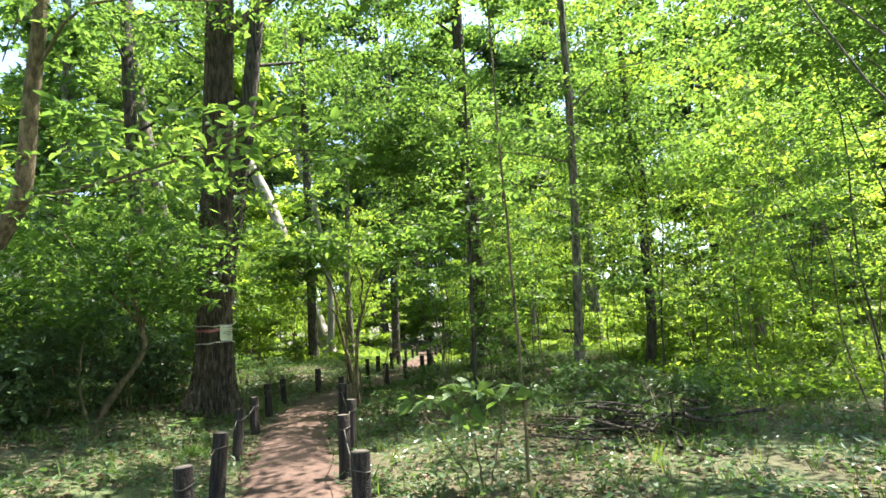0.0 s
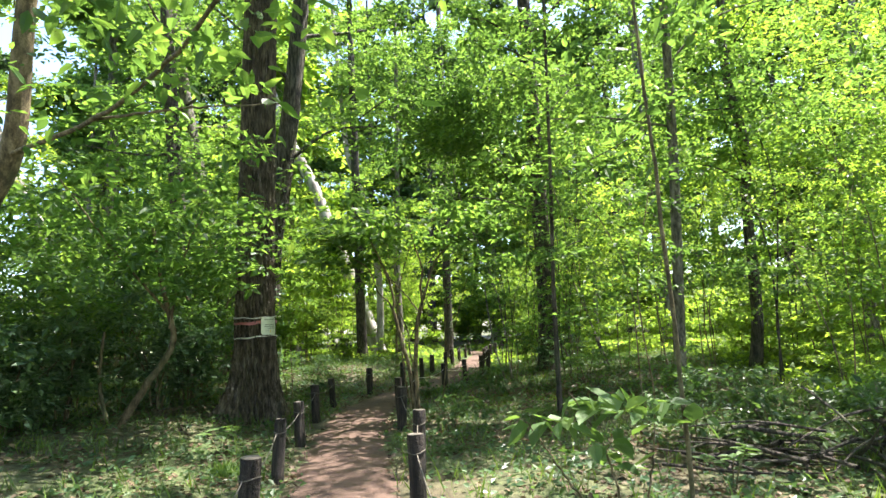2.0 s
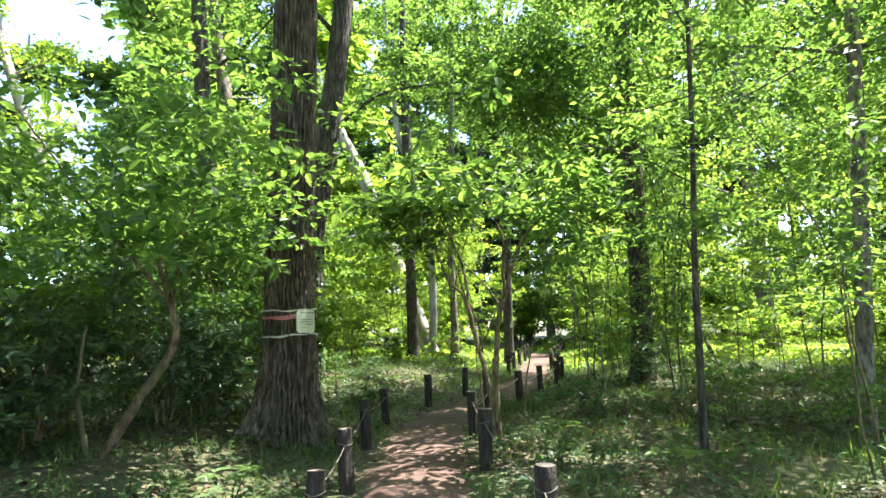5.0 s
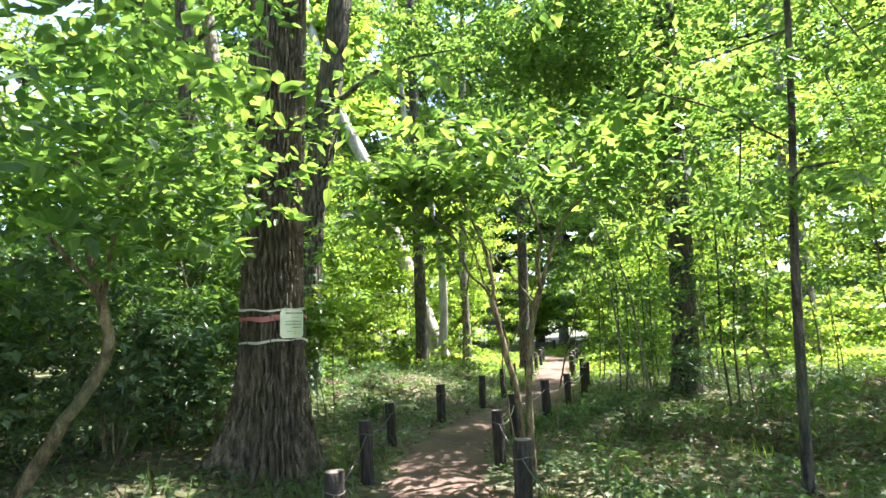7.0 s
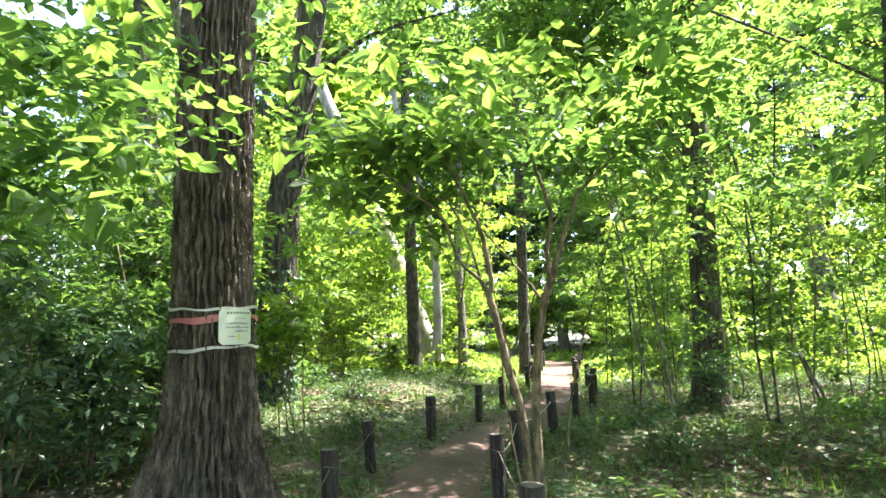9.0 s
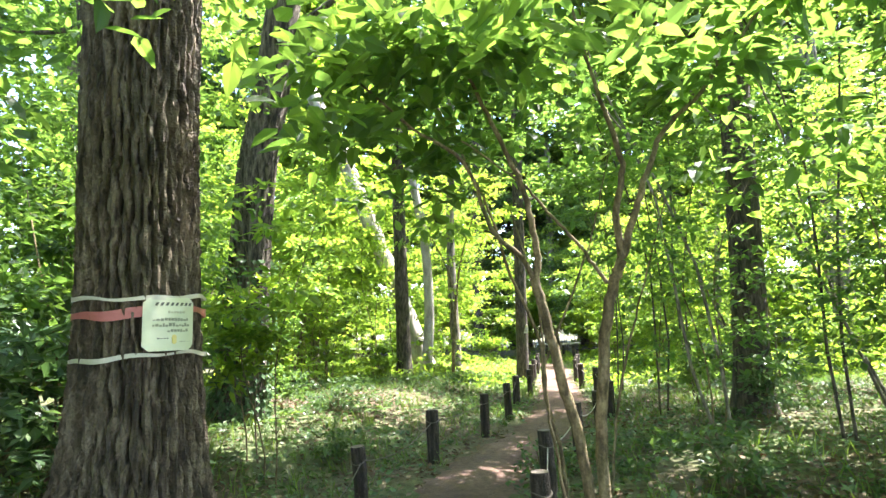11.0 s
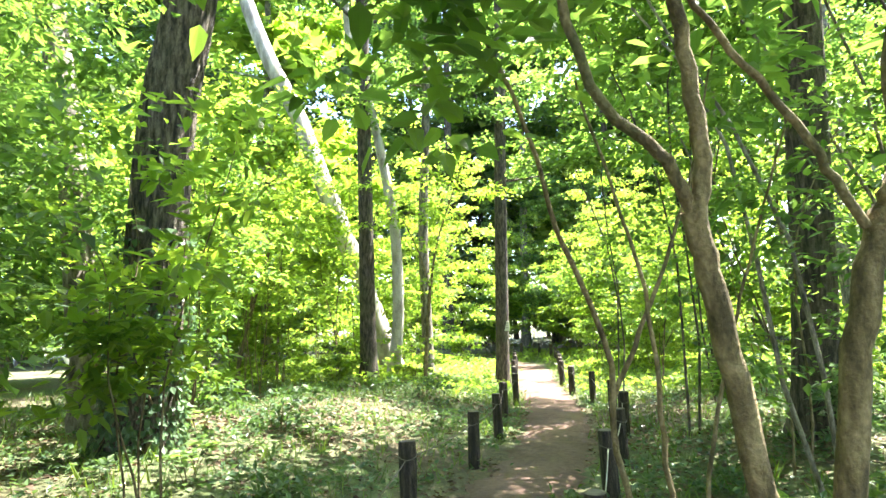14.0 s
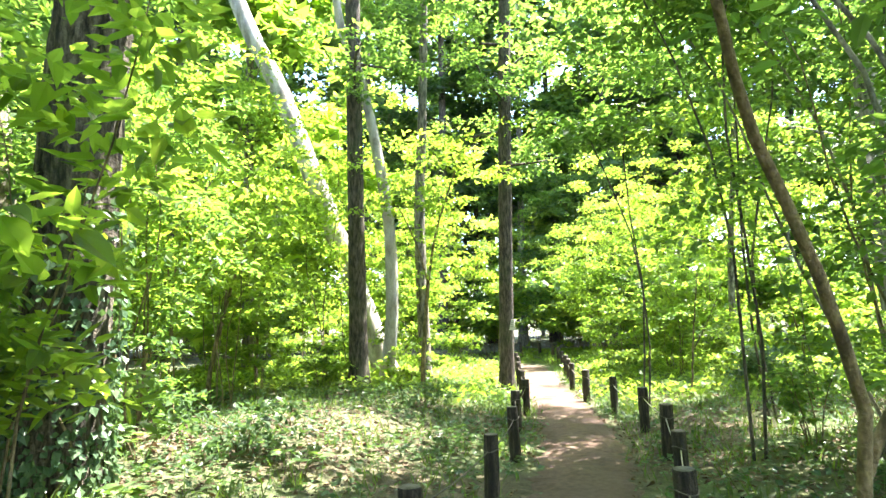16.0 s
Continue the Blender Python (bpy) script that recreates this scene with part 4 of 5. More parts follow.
for k, (h, r, lf, bk, lo, hi, ra) in enumerate([(21, 0.24, LEAF_MID, BARK_DARK, 1.8, 20.5, 3.8), (17, 0.18, LEAF_SUN_TONE, BARK_GREY, 1.2, 16.5, 3.4), (24, 0.28, LEAF_MID, BARK_GREY, 2.4, 23.5, 4.2), (15, 0.16, LEAF_SUN_TONE, BARK_DARK, 1.0, 14.5, 3.2), (22, 0.24, LEAF_NEEDLE, BARK_DARK, 1.6, 21.5, 3.2)]):
    top, _ = tree([(0, 0, 0), (0.1, 0, 3), (0.2, 0.1, 6)], h, r, 0.06, bk, lf, "leafy woodland tree with a dense green crown", (lo, hi, ra, 1.8, 8, 52, 0.40, 1.35), 60 + k, 1.3, 9, 16, 18, name="woodland_tree", group="woodland trees", shape=0, width=0.75)
    KINDS.append(top)
spots = []
for _ in range(6000):
    x, y = rng0.uniform(-46, 50), rng0.uniform(-12, 70)
    d = float(trail_side(np.array([x]), np.array([y]))[0])
    ahead = y > 18 or abs(x) > 13
    if abs(d) < 4.2 or (-13 < x < 14 and y < 25) or (y < 8 and rng0.random() < 0.85) or abs(x) > 0.85 * y + 14:
        continue
    if 3 < x < 24 and 8 < y < 33 and rng0.random() < 0.9:
        continue
    if -10 < x < 15 and 18 < y < 44:
        continue
    near = 9.0 if y < 48 else 10.0
    if all((x - a) ** 2 + (y - b) ** 2 > near for a, b in spots):
        spots.append((x, y))
    if len(spots) >= 66:
        break
spots += [(-1.2, 47.5), (3.2, 46.6), (6.8, 48.2), (-6.5, 47.6), (10.5, 46.5), (0.8, 51.0), (5.0, 52.0)]
for k, (x, y) in enumerate(spots):
    m = pose(x, y, gz(x, y) + 0.1, 0, 0, rng0.uniform(0, 360))
    # nearer woods take only the brighter-leaved kinds, to lighten the shaded backdrop
    src = KINDS[k % 5] if k < 5 or y > 46 or abs(x) > 20 else KINDS[(1, 3)[k % 2]]
    if k < 5:
        src.matrix_basis = m
    else:
        copy_thing(src, m)

BUSHES = []
for k, (h, r, lf) in enumerate([(2.6, 1.5, LEAF_SUN_TONE), (3.6, 1.7, LEAF_MID), (4.6, 1.8, LEAF_SUN_TONE)]):
    BUSHES.append(bush(0, 0, h, r, 66, 22, 0.21, lf, "dense leafy undergrowth shrub beneath the woodland trees", 90 + k, 3, 0.1, 0.55, BARK_STEM, "undergrowth", 0.012, group="undergrowth shrubs", shape=0, width=0.7))
bz = gz(0, 0)
done = []
for _ in range(6000):
    x, y = rng0.uniform(-34, 36), rng0.uniform(4, 56)
    d = float(trail_side(np.array([x]), np.array([y]))[0])
    if abs(d) < 2.8 or (-12.5 < x < 15 and y < 26) or (y < 31 and -3 < x < 12 and rng0.random() < 0.8) or (4 < x < 20 and y < 32 and rng0.random() < 0.7):
        continue
    if all((x - a) ** 2 + (y - b) ** 2 > 4.0 for a, b in done):
        done.append((x, y))
    if len(done) >= 120:
        break
for k in range(34):
    x, y = -17 + 34 * (k + rng0.random()) / 34, rng0.uniform(31.5, 38)
    if abs(float(trail_side(np.array([x]), np.array([y]))[0])) > 2.2:
        done.append((x, y))
for k in range(40):
    a = radians(-78 + 156 * (k + 0.5 * rng0.random()) / 40)
    x, y = -2 + 46 * math.sin(a), 12 + 44 * math.cos(a)
    copy_thing(BUSHES[k % 3], pose(x, y, gz(x, y) - bz * 1.7, 0, 0, rng0.uniform(0, 360)) @ Matrix.Diagonal((1.7, 1.7, 1.5, 1)))
for k, (x, y) in enumerate(done):
    m = pose(x, y, gz(x, y) - bz, 0, 0, rng0.uniform(0, 360))
    if k < 3:
        BUSHES[k].matrix_basis = m
    else:
        copy_thing(BUSHES[k % 3], m)

# the high wood that closes the view, tall crowns over bare lower trunks
HIGH = []
for k, (h, r, lf, bk, lo, ra) in enumerate([(29, 0.30, LEAF_MID, BARK_DARK, 6.5, 4.6), (27, 0.26, LEAF_MID, BARK_GREY, 5.5, 4.2), (31, 0.32, LEAF_NEEDLE, BARK_DARK, 5.0, 4.0)]):
    HIGH.append(tree([(0, 0, 0), (0.1, 0, 4), (0.3, 0.1, 9)], h, r, 0.08, bk, lf, "tall forest tree with a high dense green crown", (lo, h - 0.5, ra, 2.4, 9, 56, 0.40, 1.5), 860 + k, 1.4, 9, 18, 18, name="forest_tree", group="tall forest trees", shape=0, width=0.75)[0])
for k in range(30):
    row = k % 2
    x = -36 + 74 * (k + 0.6 * rng0.random()) / 30
    y = (44.5 if row else 50.5) + rng0.uniform(-1.5, 1.5) - 0.012 * x * x * 0.6
    m = pose(x, y, gz(x, y) + 0.1, 0, 0, rng0.uniform(0, 360))
    if k < 3:
        HIGH[k].matrix_basis = m
    else:
        copy_thing(HIGH[k % 3], m)
# unseen copies added behind the start, to block skylight from that side
for k, (x, y) in enumerate([(-17, -5), (-11, -10), (-5, -13), (2, -14), (9, -12), (15, -8), (-20, 2), (20, -1), (-2, -20)]):
    copy_thing(HIGH[k % 3], pose(x, y, gz(x, y) + 0.1, 0, 0, rng0.uniform(0, 360)))

# bushes standing in the clearing, sun put into their leaves by the brighter tone
SUNNY = []
for k, (h, r) in enumerate([(1.3, 0.9), (2.1, 1.1), (3.0, 1.2)]):
    SUNNY.append(bush(0, 0, h, r, 44, 28, 0.12, LEAF_SUN_TONE, "green bush in the clearing, leaf colour brightened to look sunlit", 880 + k, 3, 0.05, 0.36, BARK_STEM, "clearing_bush", 0.010, group="clearing bushes", shape=0, width=0.7))
put = []
for _ in range(4000):
    x, y = rng0.uniform(-14, 21), rng0.uniform(12, 35)
    d = float(trail_side(np.array([x]), np.array([y]))[0])
    if abs(d) < 2.0 or (x < 5 and y < 24) or (x < 0 and y < 25.5) or x > 0.8 * y + 4:
        continue
    if all((x - a) ** 2 + (y - b) ** 2 > 2.6 for a, b in put):
        put.append((x, y))
    if len(put) >= 75:
        break
for k, (x, y) in enumerate(put):
    m = pose(x, y, gz(x, y) - bz, 0, 0, rng0.uniform(0, 360))
    if k < 3:
        SUNNY[k].matrix_basis = m
    else:
        copy_thing(SUNNY[k % 3], m)


# ---- tape, notice and second notice on the trunks
def oak_ring(z, width, material, label, name, out=0.012, twist=0.0, seed=0):
    """A band round the oak at height z."""
    rng = np.random.default_rng(seed)
    i = int(np.argmin(np.abs(OAK_AXIS[:, 2] - z)))
    c = OAK_AXIS[i]
    segs = 72
    r = 0.338 - 0.011 * (z - OAK_AXIS[0, 2]) + out + 0.007
    vs = []
    for k in range(segs):
        a = 2 * math.pi * k / segs
        tw = 0.5 + 0.5 * abs(math.cos(a * 1.5 + twist))
        sag = 0.012 * math.sin(a * 2 + twist) + 0.006 * math.sin(a * 7 + twist)
        rr = r * (1 + 0.012 * math.sin(a * 9 + twist))
        for dz, dr in ((-0.5, 0), (0.5, 0), (0.5, -0.003), (-0.5, -0.003)):
            vs.append((c[0] + math.cos(a) * (rr + dr), c[1] + math.sin(a) * (rr + dr), z + sag + dz * width * tw))
    fs = []
    for k in range(segs):
        n = (k + 1) % segs
        for q in range(4):
            fs.append((k * 4 + q, k * 4 + (q + 1) % 4, n * 4 + (q + 1) % 4, n * 4 + q))
    ob = link_mesh(name, vs, fs, material)
    tagged(ob, label, "tape")


oak_ring(1.735, 0.026, TAPE_PALE, "pale plastic tape tied round the oak trunk", "pale_tape", 0.014, 0.4)
oak_ring(1.655, 0.056, TAPE_RED, "faded red plastic tape round the oak trunk", "red_tape", 0.010, 1.4)
oak_ring(1.425, 0.026, TAPE_PALE, "pale twisted plastic tape round the oak trunk", "pale_tape", 0.014, 2.2)


def notice(c, r, facing, z, w, h, bend_it=True):
    """A thin sheet bowed round a trunk, with its printed bars."""
    top = thing("warning_notice", "pale yellow-green notice sheet with black hazard stripes taped to the oak", "sign")

    def at(u, v, out):
        a = facing + u / r
        return (c[0] + math.cos(a) * (r + out), c[1] + math.sin(a) * (r + out), z + v)

    def patch(name, u0, u1, v0, v1, out, material, label="", slant=0.0, cut=0.0, cols=14, under=None):
        vs, fs = [], []
        for lay in (0.0, -0.002):
            for i in range(cols + 1):
                u = u0 + (u1 - u0) * i / cols
                e = min(u - u0, u1 - u)
                d = max(0.0, cut - e)
                vs.append(at(u, v0 + d, out + lay))
                vs.append(at(u + slant, v1 - d, out + lay))
        n = 2 * (cols + 1)
        for i in range(cols):
            a = 2 * i
            fs += [(a, a + 2, a + 3, a + 1), (n + a, n + a + 1, n + a + 3, n + a + 2), (a, n + a, n + a + 2, a + 2), (a + 1, a + 3, n + a + 3, n + a + 1)]
        fs += [(0, 1, n + 1, n), (2 * cols, n + 2 * cols, n + 2 * cols + 1, 2 * cols + 1)]
        return link_mesh(name, vs, fs, material, under or top, label)

    sheet = patch("sheet", -w / 2, w / 2, -h / 2, h / 2, 0.006, SIGN_SHEET, "pale yellow-green sheet", 0, 0.028, 24)
    for k in range(8):
        u = -w * 0.30 + k * w * 0.095
        patch("stripe", u, u + w * 0.05, h * 0.345, h * 0.405, 0.009, SIGN_INK, "black hazard stripe", w * 0.03, 0, 3, sheet)
    rng = np.random.default_rng(3)
    for v, u0, u1, hh, mt in ((0.22, -0.05, 0.3, 0.07, SIGN_FAINT), (0.085, -0.33, 0.36, 0.085, SIGN_GREY), (-0.02, -0.33, 0.4, 0.085, SIGN_GREY), (-0.125, -0.06, 0.36, 0.085, SIGN_GREY), (-0.27, -0.24, -0.04, 0.03, SIGN_INK), (-0.335, 0.18, 0.4, 0.012, SIGN_GREY)):
        u = u0
        while u < u1:
            g = 0.03 + 0.03 * rng.random()
            patch("printed_bar", u * w, min(u + g, u1) * w, (v - hh * 0.4 * (0.6 + 0.4 * rng.random())) * h, (v + hh * 0.5 * rng.random()) * h, 0.009, mt, "", 0, 0, 2, sheet)
            u += g + 0.016
    patch("emblem", 0.03 * w, 0.12 * w, -0.38 * h, -0.2 * h, 0.009, SIGN_YELLOW, "yellow printed emblem", 0, 0.008, 4, sheet)


i_s = int(np.argmin(np.abs(OAK_AXIS[:, 2] - 1.58)))
notice(OAK_AXIS[i_s], 0.350, -0.44, 1.59, 0.27, 0.28)


def far_notice(x, y, z):
    top = thing("small_notice", "small white notice tied to the slim trunk beside the path", "sign")
    bm = bmesh.new()
    bmesh.ops.create_cube(bm, size=1.0, matrix=Matrix.Translation((x, y, z)) @ Matrix.Diagonal((0.17, 0.012, 0.24, 1)))
    bmesh.ops.bevel(bm, geom=bm.edges[:], offset=0.004, segments=1, affect="EDGES")
    part("sheet", bm, TAPE_PALE, top)
    for k in range(3):
        bm = bmesh.new()
        bmesh.ops.create_cube(bm, size=1.0, matrix=Matrix.Translation((x, y - 0.008, z + 0.06 - 0.05 * k)) @ Matrix.Diagonal((0.11, 0.004, 0.016, 1)))
        part("printed_bar", bm, SIGN_GREY, top)


far_notice(-3.28, 23.68, 1.52)


# ---- posts and ropes along the path
def post(x, y, h, r, lean_x, lean_y, seed):
    rng = np.random.default_rng(seed)
    top = tagged(new("wooden_post"), "dark weathered round wooden post beside the path", "post", "path posts")
    top.matrix_basis = pose(x, y, gz(x, y), lean_y, lean_x, rng.uniform(0, 360))
    segs, rings = 20, 14
    zs = np.concatenate([np.linspace(-0.25, h - 0.012, rings - 1), [h]])
    line = np.stack([np.zeros(rings), np.zeros(rings), zs], 1)
    rad = r * (1 + 0.03 * np.sin(zs * 9 + seed))
    rad[-1] = r * 0.93
    ph = rng.uniform(0, 6)
    v, f = tube_arrays(line, rad, segs, lambda a, ring: 1 + 0.035 * np.sin(a * 3 + ph) + 0.025 * np.sin(a * 7 + ring * 0.6 + ph))
    shaft = link_mesh("shaft", v, f, POST_WOOD, top, smooth=True)
    ring = v[-segs:]
    cap = np.concatenate([ring, ring * np.array([0.5, 0.5, 1]) + np.array([0, 0, 0.004]), [[0, 0, h + 0.002]]])
    cf = []
    for k in range(segs):
        n = (k + 1) % segs
        cf += [(k, n, segs + n), (k, segs + n, segs + k), (segs + k, segs + n, 2 * segs)]
    link_mesh("end_grain", cap, cf, POST_TOP, shaft, "paler cracked end grain", smooth=False)
    a = np.linspace(0, 2 * np.pi, 25)
    loop = np.stack([np.cos(a) * r * 1.07, np.sin(a) * r * 1.07, h - 0.13 + 0.012 * np.sin(a * 2 + ph)], 1)
    link_mesh("wire_loop", *tube_arrays(loop, np.full(25, 0.0045), 6), ROPE, top, "thin rope tied round the post", smooth=True)
    return np.array([x, y, gz(x, y) + h - 0.13])


LEFT = [(-1.08, 3.98, 0.6, 2), (-1.52, 5.22, 0.62, -5), (-2.15, 6.9, 0.6, -9), (-2.7, 8.6, 0.56, 0), (-3.25, 10.38, 0.6, 1), (-3.66, 12.15, 0.55, 4), (-3.52, 14.0, 0.6, 0), (-3.18, 15.6, 0.6, -1), (-3.03, 17.2, 0.6, 0), (-3.07, 18.76, 0.6, 2),
        (-2.95, 20.45, 0.6, 0), (-3.07, 22.4, 0.6, 1), (-3.2, 24.9, 0.6, 0), (-3.27, 27.2, 0.6, 1), (-3.42, 29.4, 0.6, 0)]
RIGHT = [(0.11, 4.25, 0.6, 1), (-0.5, 5.92, 0.62, -1), (-0.78, 7.15, 0.62, -2), (-1.59, 9.53, 0.6, 0), (-2.05, 11.12, 0.6, 0), (-2.1, 12.6, 0.6, 1), (-1.86, 14.42, 0.6, -1), (-1.59, 15.72, 0.6, -2), (-1.36, 17.33, 0.6, -4), (-1.33, 18.8, 0.6, 0),
         (-1.5, 20.5, 0.6, -1), (-1.81, 22.1, 0.6, 0), (-1.97, 24.0, 0.6, 0), (-1.95, 25.6, 0.6, 2), (-1.93, 27.4, 0.6, 0), (-1.92, 29.6, 0.6, 0), (-1.95, 32.0, 0.6, 1), (-2.1, 33.3, 0.6, 0), (-2.6, 34.6, 0.6, 0), (-3.4, 35.3, 0.6, 0), (-4.3, 35.6, 0.6, 0)]


def rope_between(a, b, seed, pale=False):
    rng = np.random.default_rng(seed)
    u = np.linspace(0, 1, 14)[:, None]
    sag = 0.03 + 0.09 * rng.random()
    ln = a * (1 - u) + b * u
    ln[:, 2] -= (4 * u * (1 - u))[:, 0] * sag
    ob = link_mesh("rope", *tube_arrays(ln, np.full(14, 0.0055), 6), ROPE_PALE if pale else ROPE, smooth=True)
    tagged(ob, "pale frayed rope strung between wooden posts" if pale else "thin dark rope strung between wooden posts", "rope", "path ropes")


for side, row in ((0, LEFT), (1, RIGHT)):
    tops = [post(x, y, h, 0.066 + 0.006 * math.sin(k * 2.3 + side), lean, 2 * math.sin(k * 1.7), 300 + 40 * side + k) for k, (x, y, h, lean) in enumerate(row)]
    for k in range(len(tops) - 1):
        rope_between(tops[k], tops[k + 1], 400 + 40 * side + k, pale=(side == 1 and 4 <= k <= 9))


# ---- brush pile on the open floor
def brush_pile(x, y):
    rng = np.random.default_rng(8)
    top = thing("brush_pile", "dark heap of dead branches and twigs on the ground", "branches")
    for k in range(46):
        a = rng.uniform(0, 6.28)
        L = rng.uniform(0.5, 1.5)
        c = np.array([x, y, gz(x, y)]) + np.array([rng.normal(0, 0.5), rng.normal(0, 0.35), 0])
        c[2] = gz(c[0], c[1]) + abs(rng.normal(0.12, 0.14))
        d = np.array([math.cos(a), math.sin(a), rng.normal(0, 0.18)])
        ln = bend([c - d * L / 2, c + rng.normal(0, 0.05, 3), c + d * L / 2], 7)
        link_mesh("dead_branch", *tube_arrays(ln, np.linspace(rng.uniform(0.012, 0.03), 0.006, 7), 6), BARK_DARK, top, smooth=True)


brush_pile(2.8, 7.35)


# ---- fallen twigs beside the path
def twigs():
    rng = np.random.default_rng(9)
    for k in range(70):
        y = rng.uniform(3, 22)
        i = int(np.argmin(np.abs(TRAIL[:, 1] - y)))
        off = rng.choice([-1, 1]) * rng.uniform(0.3, 3.2)
        x = TRAIL[i, 0] + off
        a, L = rng.uniform(0, 6.28), rng.uniform(0.12, 0.6)
        d = np.array([math.cos(a), math.sin(a)]) * L / 2
        pts = [(x - d[0], y - d[1]), (x + rng.normal(0, 0.03), y + rng.normal(0, 0.03)), (x + d[0], y + d[1])]
        ln = bend([(p, q, gz(p, q) + 0.022) for p, q in pts], 6)
        ob = link_mesh("twig", *tube_arrays(ln, np.linspace(rng.uniform(0.005, 0.011), 0.003, 6), 5), BARK_STEM, smooth=True)
        tagged(ob, "thin fallen brown twig lying on the forest floor", "twig", "fallen twigs")


twigs()


# ---- ground cover
def scatter(rng, n, dist_lo, dist_hi, y0, y1, keep):
    """Points on the floor on both sides of the path."""
    x, y = rng.uniform(-13, 15, n * 6), rng.uniform(y0, y1, n * 6)
    d = trail_side(x, y)
    ok = (np.abs(d) > dist_lo) & (np.abs(d) < dist_hi) & (rng.random(n * 6) < keep(x, y, d))
    x, y = x[ok][:n], y[ok][:n]
    return x, y, ground_height(x, y)


def cover(name, label, category, material, n, lo, hi, y0, y1, size, rise, upright, width, keep, seed, clump=1, spread=0.1, shape=1):
    rng = np.random.default_rng(seed)
    x, y, z = scatter(rng, n // clump, lo, hi, y0, y1, keep)
    x, y, z = (np.repeat(q, clump) for q in (x, y, z))
    m = len(x)
    x = x + rng.normal(0, spread, m) * (clump > 1)
    y = y + rng.normal(0, spread, m) * (clump > 1)
    at = np.stack([x, y, z + rise * rng.random(m)], 1)
    th = rng.random(m) * 6.283
    tip = np.stack([np.cos(th), np.sin(th), upright + rng.normal(0, 0.25, m)], 1)
    up = np.array([0, 0, 1.0]) + rng.normal(0, 0.4, (m, 3)) if upright < 1.5 else rng.normal(0, 1, (m, 3))
    v, f = leaf_arrays(rng, at, tip, up, size * (0.5 + rng.random(m)), width, shape=shape)
    ob = link_mesh(name, v, f, material)
    tagged(ob, label, category, kind="stuff")


def patchy(seed, lo=0.35, hi=0.75):
    return lambda x, y, d: smoothstep(lo, hi, 0.5 + 0.5 * ripple(x * 0.8, y * 0.8, seed)) * 0.9 + 0.08


sunny = lambda x, y, d: np.where((y > 20) | ((x > 5) & (y > 9)), 1.0, 0.35)
cover("leaf_litter", "scattered dry brown leaves on the forest floor", "leaves", LITTER, 36000, 0.45, 6.5, 2, 24, 0.06, 0.02, 0.05, 0.6, patchy(2.0, 0.2, 0.6), 501)
cover("path_leaves", "dry leaves lying on the bare path", "leaves", LITTER, 700, 0.0, 0.6, 2, 24, 0.045, 0.0, 0.02, 0.6, lambda x, y, d: 0.25 + 0.75 * smoothstep(0.2, 0.5, np.abs(d)), 502)
cover("ground_herbs", "low green herbs and seedlings carpeting the floor", "herbs", LEAF_HERB, 48000, 0.55, 9, 1, 27, 0.065, 0.09, 0.35, 0.6, patchy(4.0, 0.4, 0.85), 503, 12, 0.10)
cover("ground_ivy", "dark green ivy leaves trailing over the ground", "ivy", LEAF_DARK, 36000, 0.7, 9, 1, 24, 0.06, 0.07, 0.3, 0.7, patchy(7.0), 504, 10, 0.12)
cover("grass", "thin green grass blades in the wood and clearing", "grass", GRASS, 90000, 0.6, 14, 1, 34, 0.17, 0.0, 2.2, 0.06, sunny, 505, 8, 0.08, 0)
# leaf colour brightened so that the clearing floor looks sunlit
cover("clearing_plants", "green plants across the clearing, leaf colour brightened to look sunlit", "plants", LEAF_SUN_TONE, 90000, 1.0, 18, 9, 36, 0.12, 0.22, 0.5, 0.5, lambda x, y, d: np.where((y > 21) | ((x > 4.5) & (y > 9)), 1.0, 0.0), 506, 14, 0.2, 0)


# ivy on the foot of the leaning oak
def trunk_ivy():
    rng = np.random.default_rng(12)
    top = thing("ivy", "dark ivy climbing the foot of the leaning oak", "ivy")
    n = 2000
    i = (rng.random(n) ** 1.3 * 34).astype(int) + 4
    a = rng.random(n) * 6.283
    z = IVY_AXIS[i][:, 2] - IVY_AXIS[0, 2]
    r = 0.33 * (1 + 0.35 * np.exp(-z / 0.28)) + 0.02 + 0.05 * rng.random(n)
    at = IVY_AXIS[i] + np.stack([np.cos(a) * r, np.sin(a) * r, np.zeros(n)], 1)
    nor = np.stack([np.cos(a), np.sin(a), np.full(n, 0.5)], 1) + rng.normal(0, 0.3, (n, 3))
    tip = np.stack([np.cos(a) * 0.3, np.sin(a) * 0.3, np.full(n, -0.8)], 1) + rng.normal(0, 0.4, (n, 3))
    v, f = leaf_arrays(rng, at, tip, nor, 0.07 * (0.6 + 0.8 * rng.random(n)), 0.8)
    tagged(link_mesh("ivy_leaves", v, f, LEAF_DARK, top), kind="stuff")
    for q in range(6):
        az = q * 1.05 + 0.3
        ring = np.arange(1, 40, 3)
        w = az + 0.25 * np.sin(ring * 0.3 + q)
        rel = IVY_AXIS[ring][:, 2] - IVY_AXIS[0, 2]
        rr = 0.33 * (1 + 0.35 * np.exp(-rel / 0.28)) + 0.012
        ln = IVY_AXIS[ring] + np.stack([np.cos(w) * rr, np.sin(w) * rr, np.zeros(len(ring))], 1)
        link_mesh("vine", *tube_arrays(ln, np.linspace(0.012, 0.005, len(ring)), 6), BARK_STEM, top, smooth=True)


trunk_ivy()


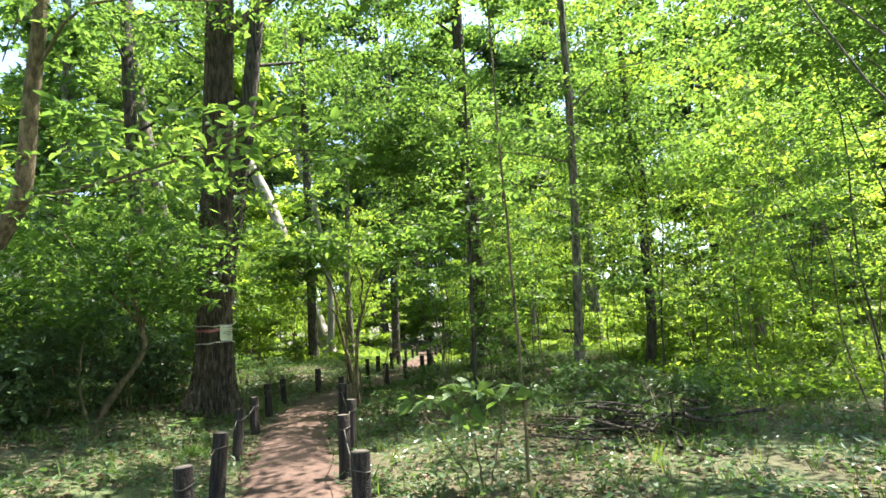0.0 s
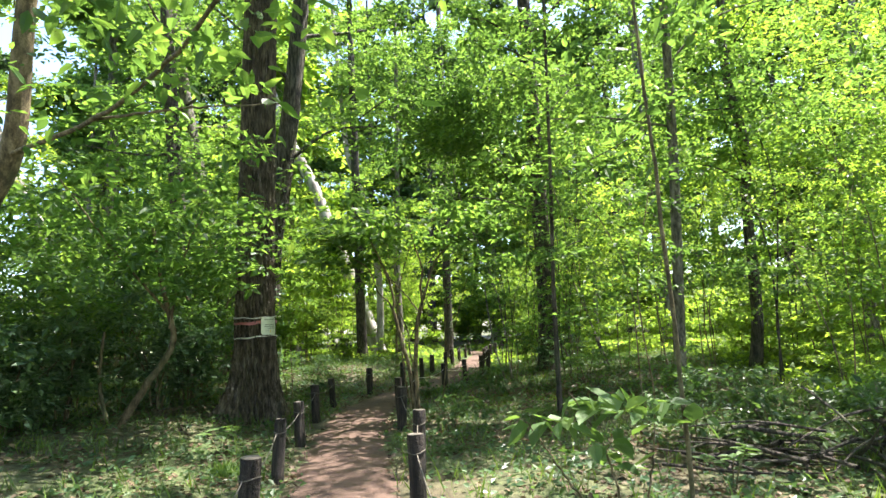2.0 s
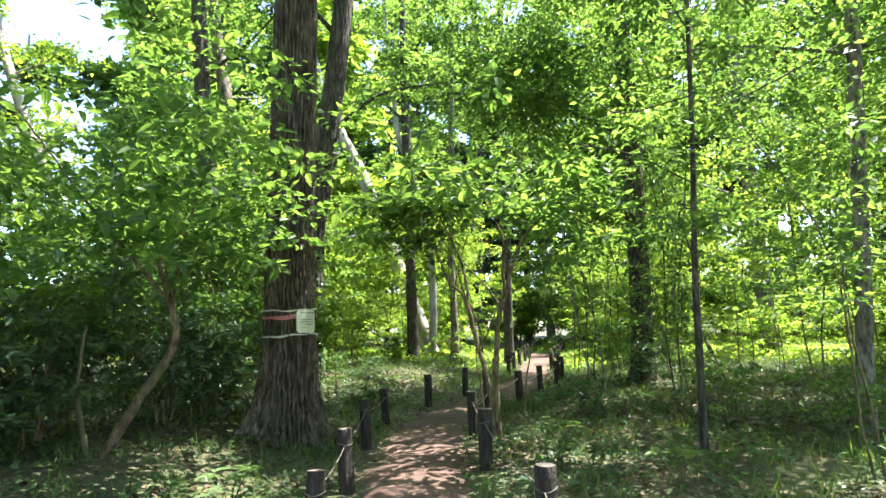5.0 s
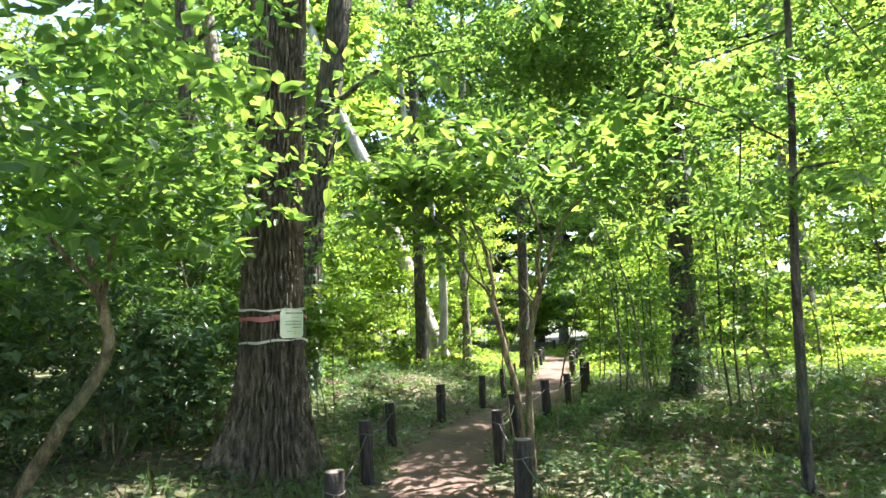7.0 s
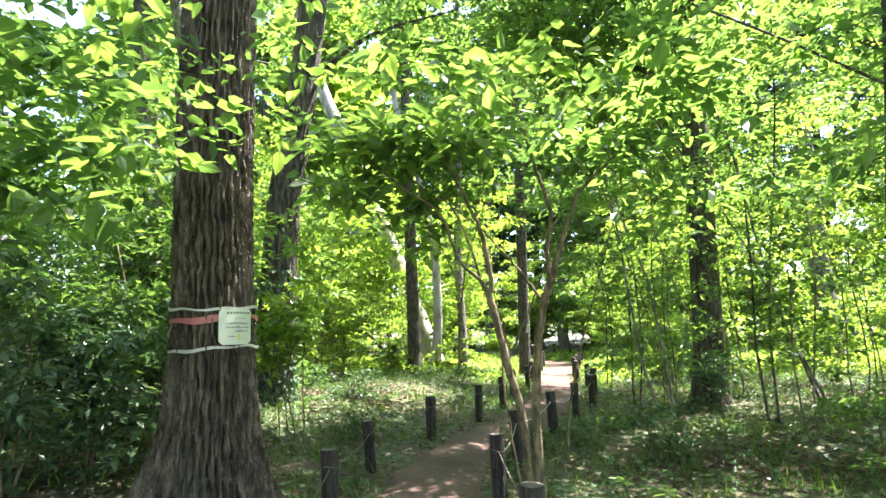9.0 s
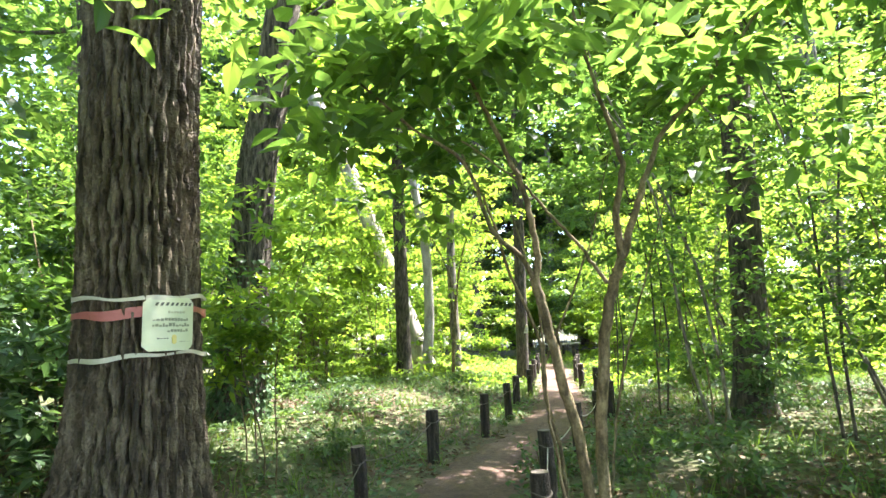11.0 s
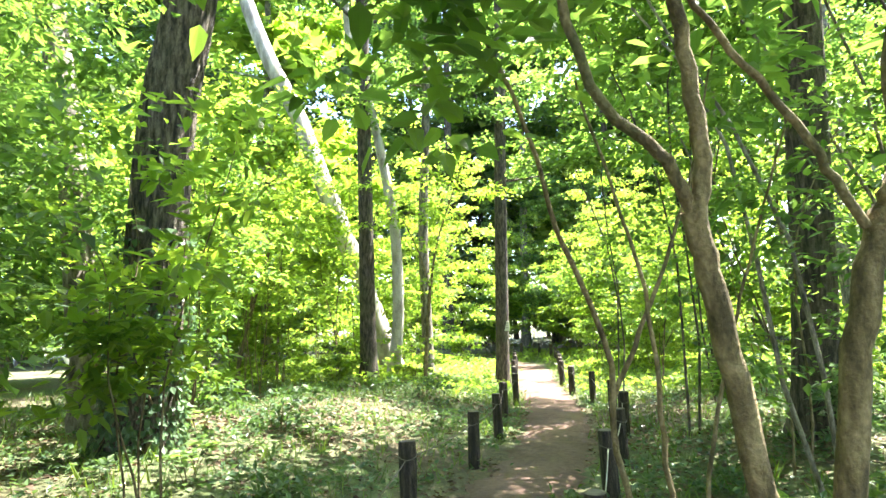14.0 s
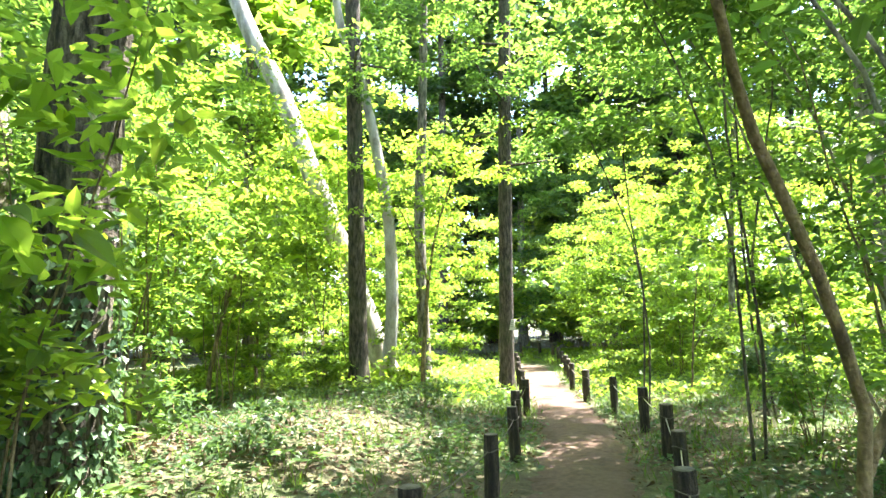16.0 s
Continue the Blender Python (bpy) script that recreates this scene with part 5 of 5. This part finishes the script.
# ---- small growth and litter patches that stand out on the floor
def seedling(x, y, h, crowns, seed, leaf):
    rng = np.random.default_rng(seed)
    z = gz(x, y)
    top = thing("seedling", "pale green broad-leaved seedling on the forest floor", "seedling", "seedlings")
    for k in range(crowns):
        az = k * 2.4 + rng.random()
        tip = np.array([x + 0.16 * math.cos(az), y + 0.16 * math.sin(az), z + h * (0.7 + 0.4 * rng.random())])
        foot = np.array([x + 0.02 * math.cos(az), y + 0.02 * math.sin(az), z - 0.03])
        ln = bend([foot, foot * 0.6 + tip * 0.4 + np.array([0, 0, 0.05]), tip], 6)
        link_mesh("stem", *tube_arrays(ln, np.linspace(0.006, 0.003, 6), 5), BARK_STEM, top, smooth=True)
        n = 7
        th = np.arange(n) * 0.9 + rng.random()
        at = np.repeat(tip[None], n, 0) + rng.normal(0, 0.015, (n, 3))
        out = np.stack([np.cos(th), np.sin(th), np.full(n, 0.05)], 1)
        up = np.array([0, 0, 1.0]) + rng.normal(0, 0.2, (n, 3))
        link_mesh("leaf_whorl", *leaf_arrays(rng, at, out, up, 0.13 * (0.7 + 0.5 * rng.random(n)), 0.5, shape=2), leaf, top)


for k, (x, y, h, c) in enumerate([(-5.35, 13.75, 0.34, 5), (-6.3, 15.3, 0.3, 5), (-4.9, 15.6, 0.24, 3), (-3.9, 17.4, 0.22, 3), (-0.9, 10.9, 0.26, 3), (0.2, 9.2, 0.3, 4), (1.9, 6.6, 0.3, 4), (-3.4, 7.9, 0.3, 4)]):
    seedling(x, y, h, c, 620 + k, LEAF_PALE)


def litter_patch(x, y, rx, ry, n, seed):
    rng = np.random.default_rng(seed)
    px, py = x + rng.normal(0, rx, n), y + rng.normal(0, ry, n)
    at = np.stack([px, py, ground_height(px, py) + 0.02 + 0.05 * rng.random(n)], 1)
    th = rng.random(n) * 6.283
    tip = np.stack([np.cos(th), np.sin(th), rng.normal(0.05, 0.2, n)], 1)
    up = np.array([0, 0, 1.0]) + rng.normal(0, 0.35, (n, 3))
    tagged(link_mesh("dead_leaves", *leaf_arrays(rng, at, tip, up, 0.085 * (0.6 + 0.7 * rng.random(n)), 0.6, shape=2), LITTER), "drift of dry reddish brown dead leaves on the floor", "leaves", kind="stuff")


for k, (x, y, rx, ry, n) in enumerate([(-6.75, 16.2, 0.55, 0.35, 500), (0.4, 12.6, 0.6, 0.35, 420), (-5.4, 17.2, 0.5, 0.3, 260), (1.9, 12.0, 0.5, 0.3, 300)]):
    litter_patch(x, y, rx, ry, n, 640 + k)


# bright tuft of grass on the bank beside the posts
def grass_tuft(x, y, n, seed):
    rng = np.random.default_rng(seed)
    px, py = x + rng.normal(0, 0.06, n), y + rng.normal(0, 0.06, n)
    at = np.stack([px, py, ground_height(px, py) - 0.01], 1)
    tip = np.stack([rng.normal(0, 0.6, n), rng.normal(0, 0.6, n), np.full(n, 1.0)], 1)
    tagged(link_mesh("grass_tuft", *leaf_arrays(rng, at, tip, rng.normal(0, 1, (n, 3)), 0.17 * (0.6 + 0.6 * rng.random(n)), 0.06), LEAF_PALE), "bright yellow-green tuft of grass on the bank", "grass", kind="stuff")


grass_tuft(-2.83, 7.1, 130, 660)
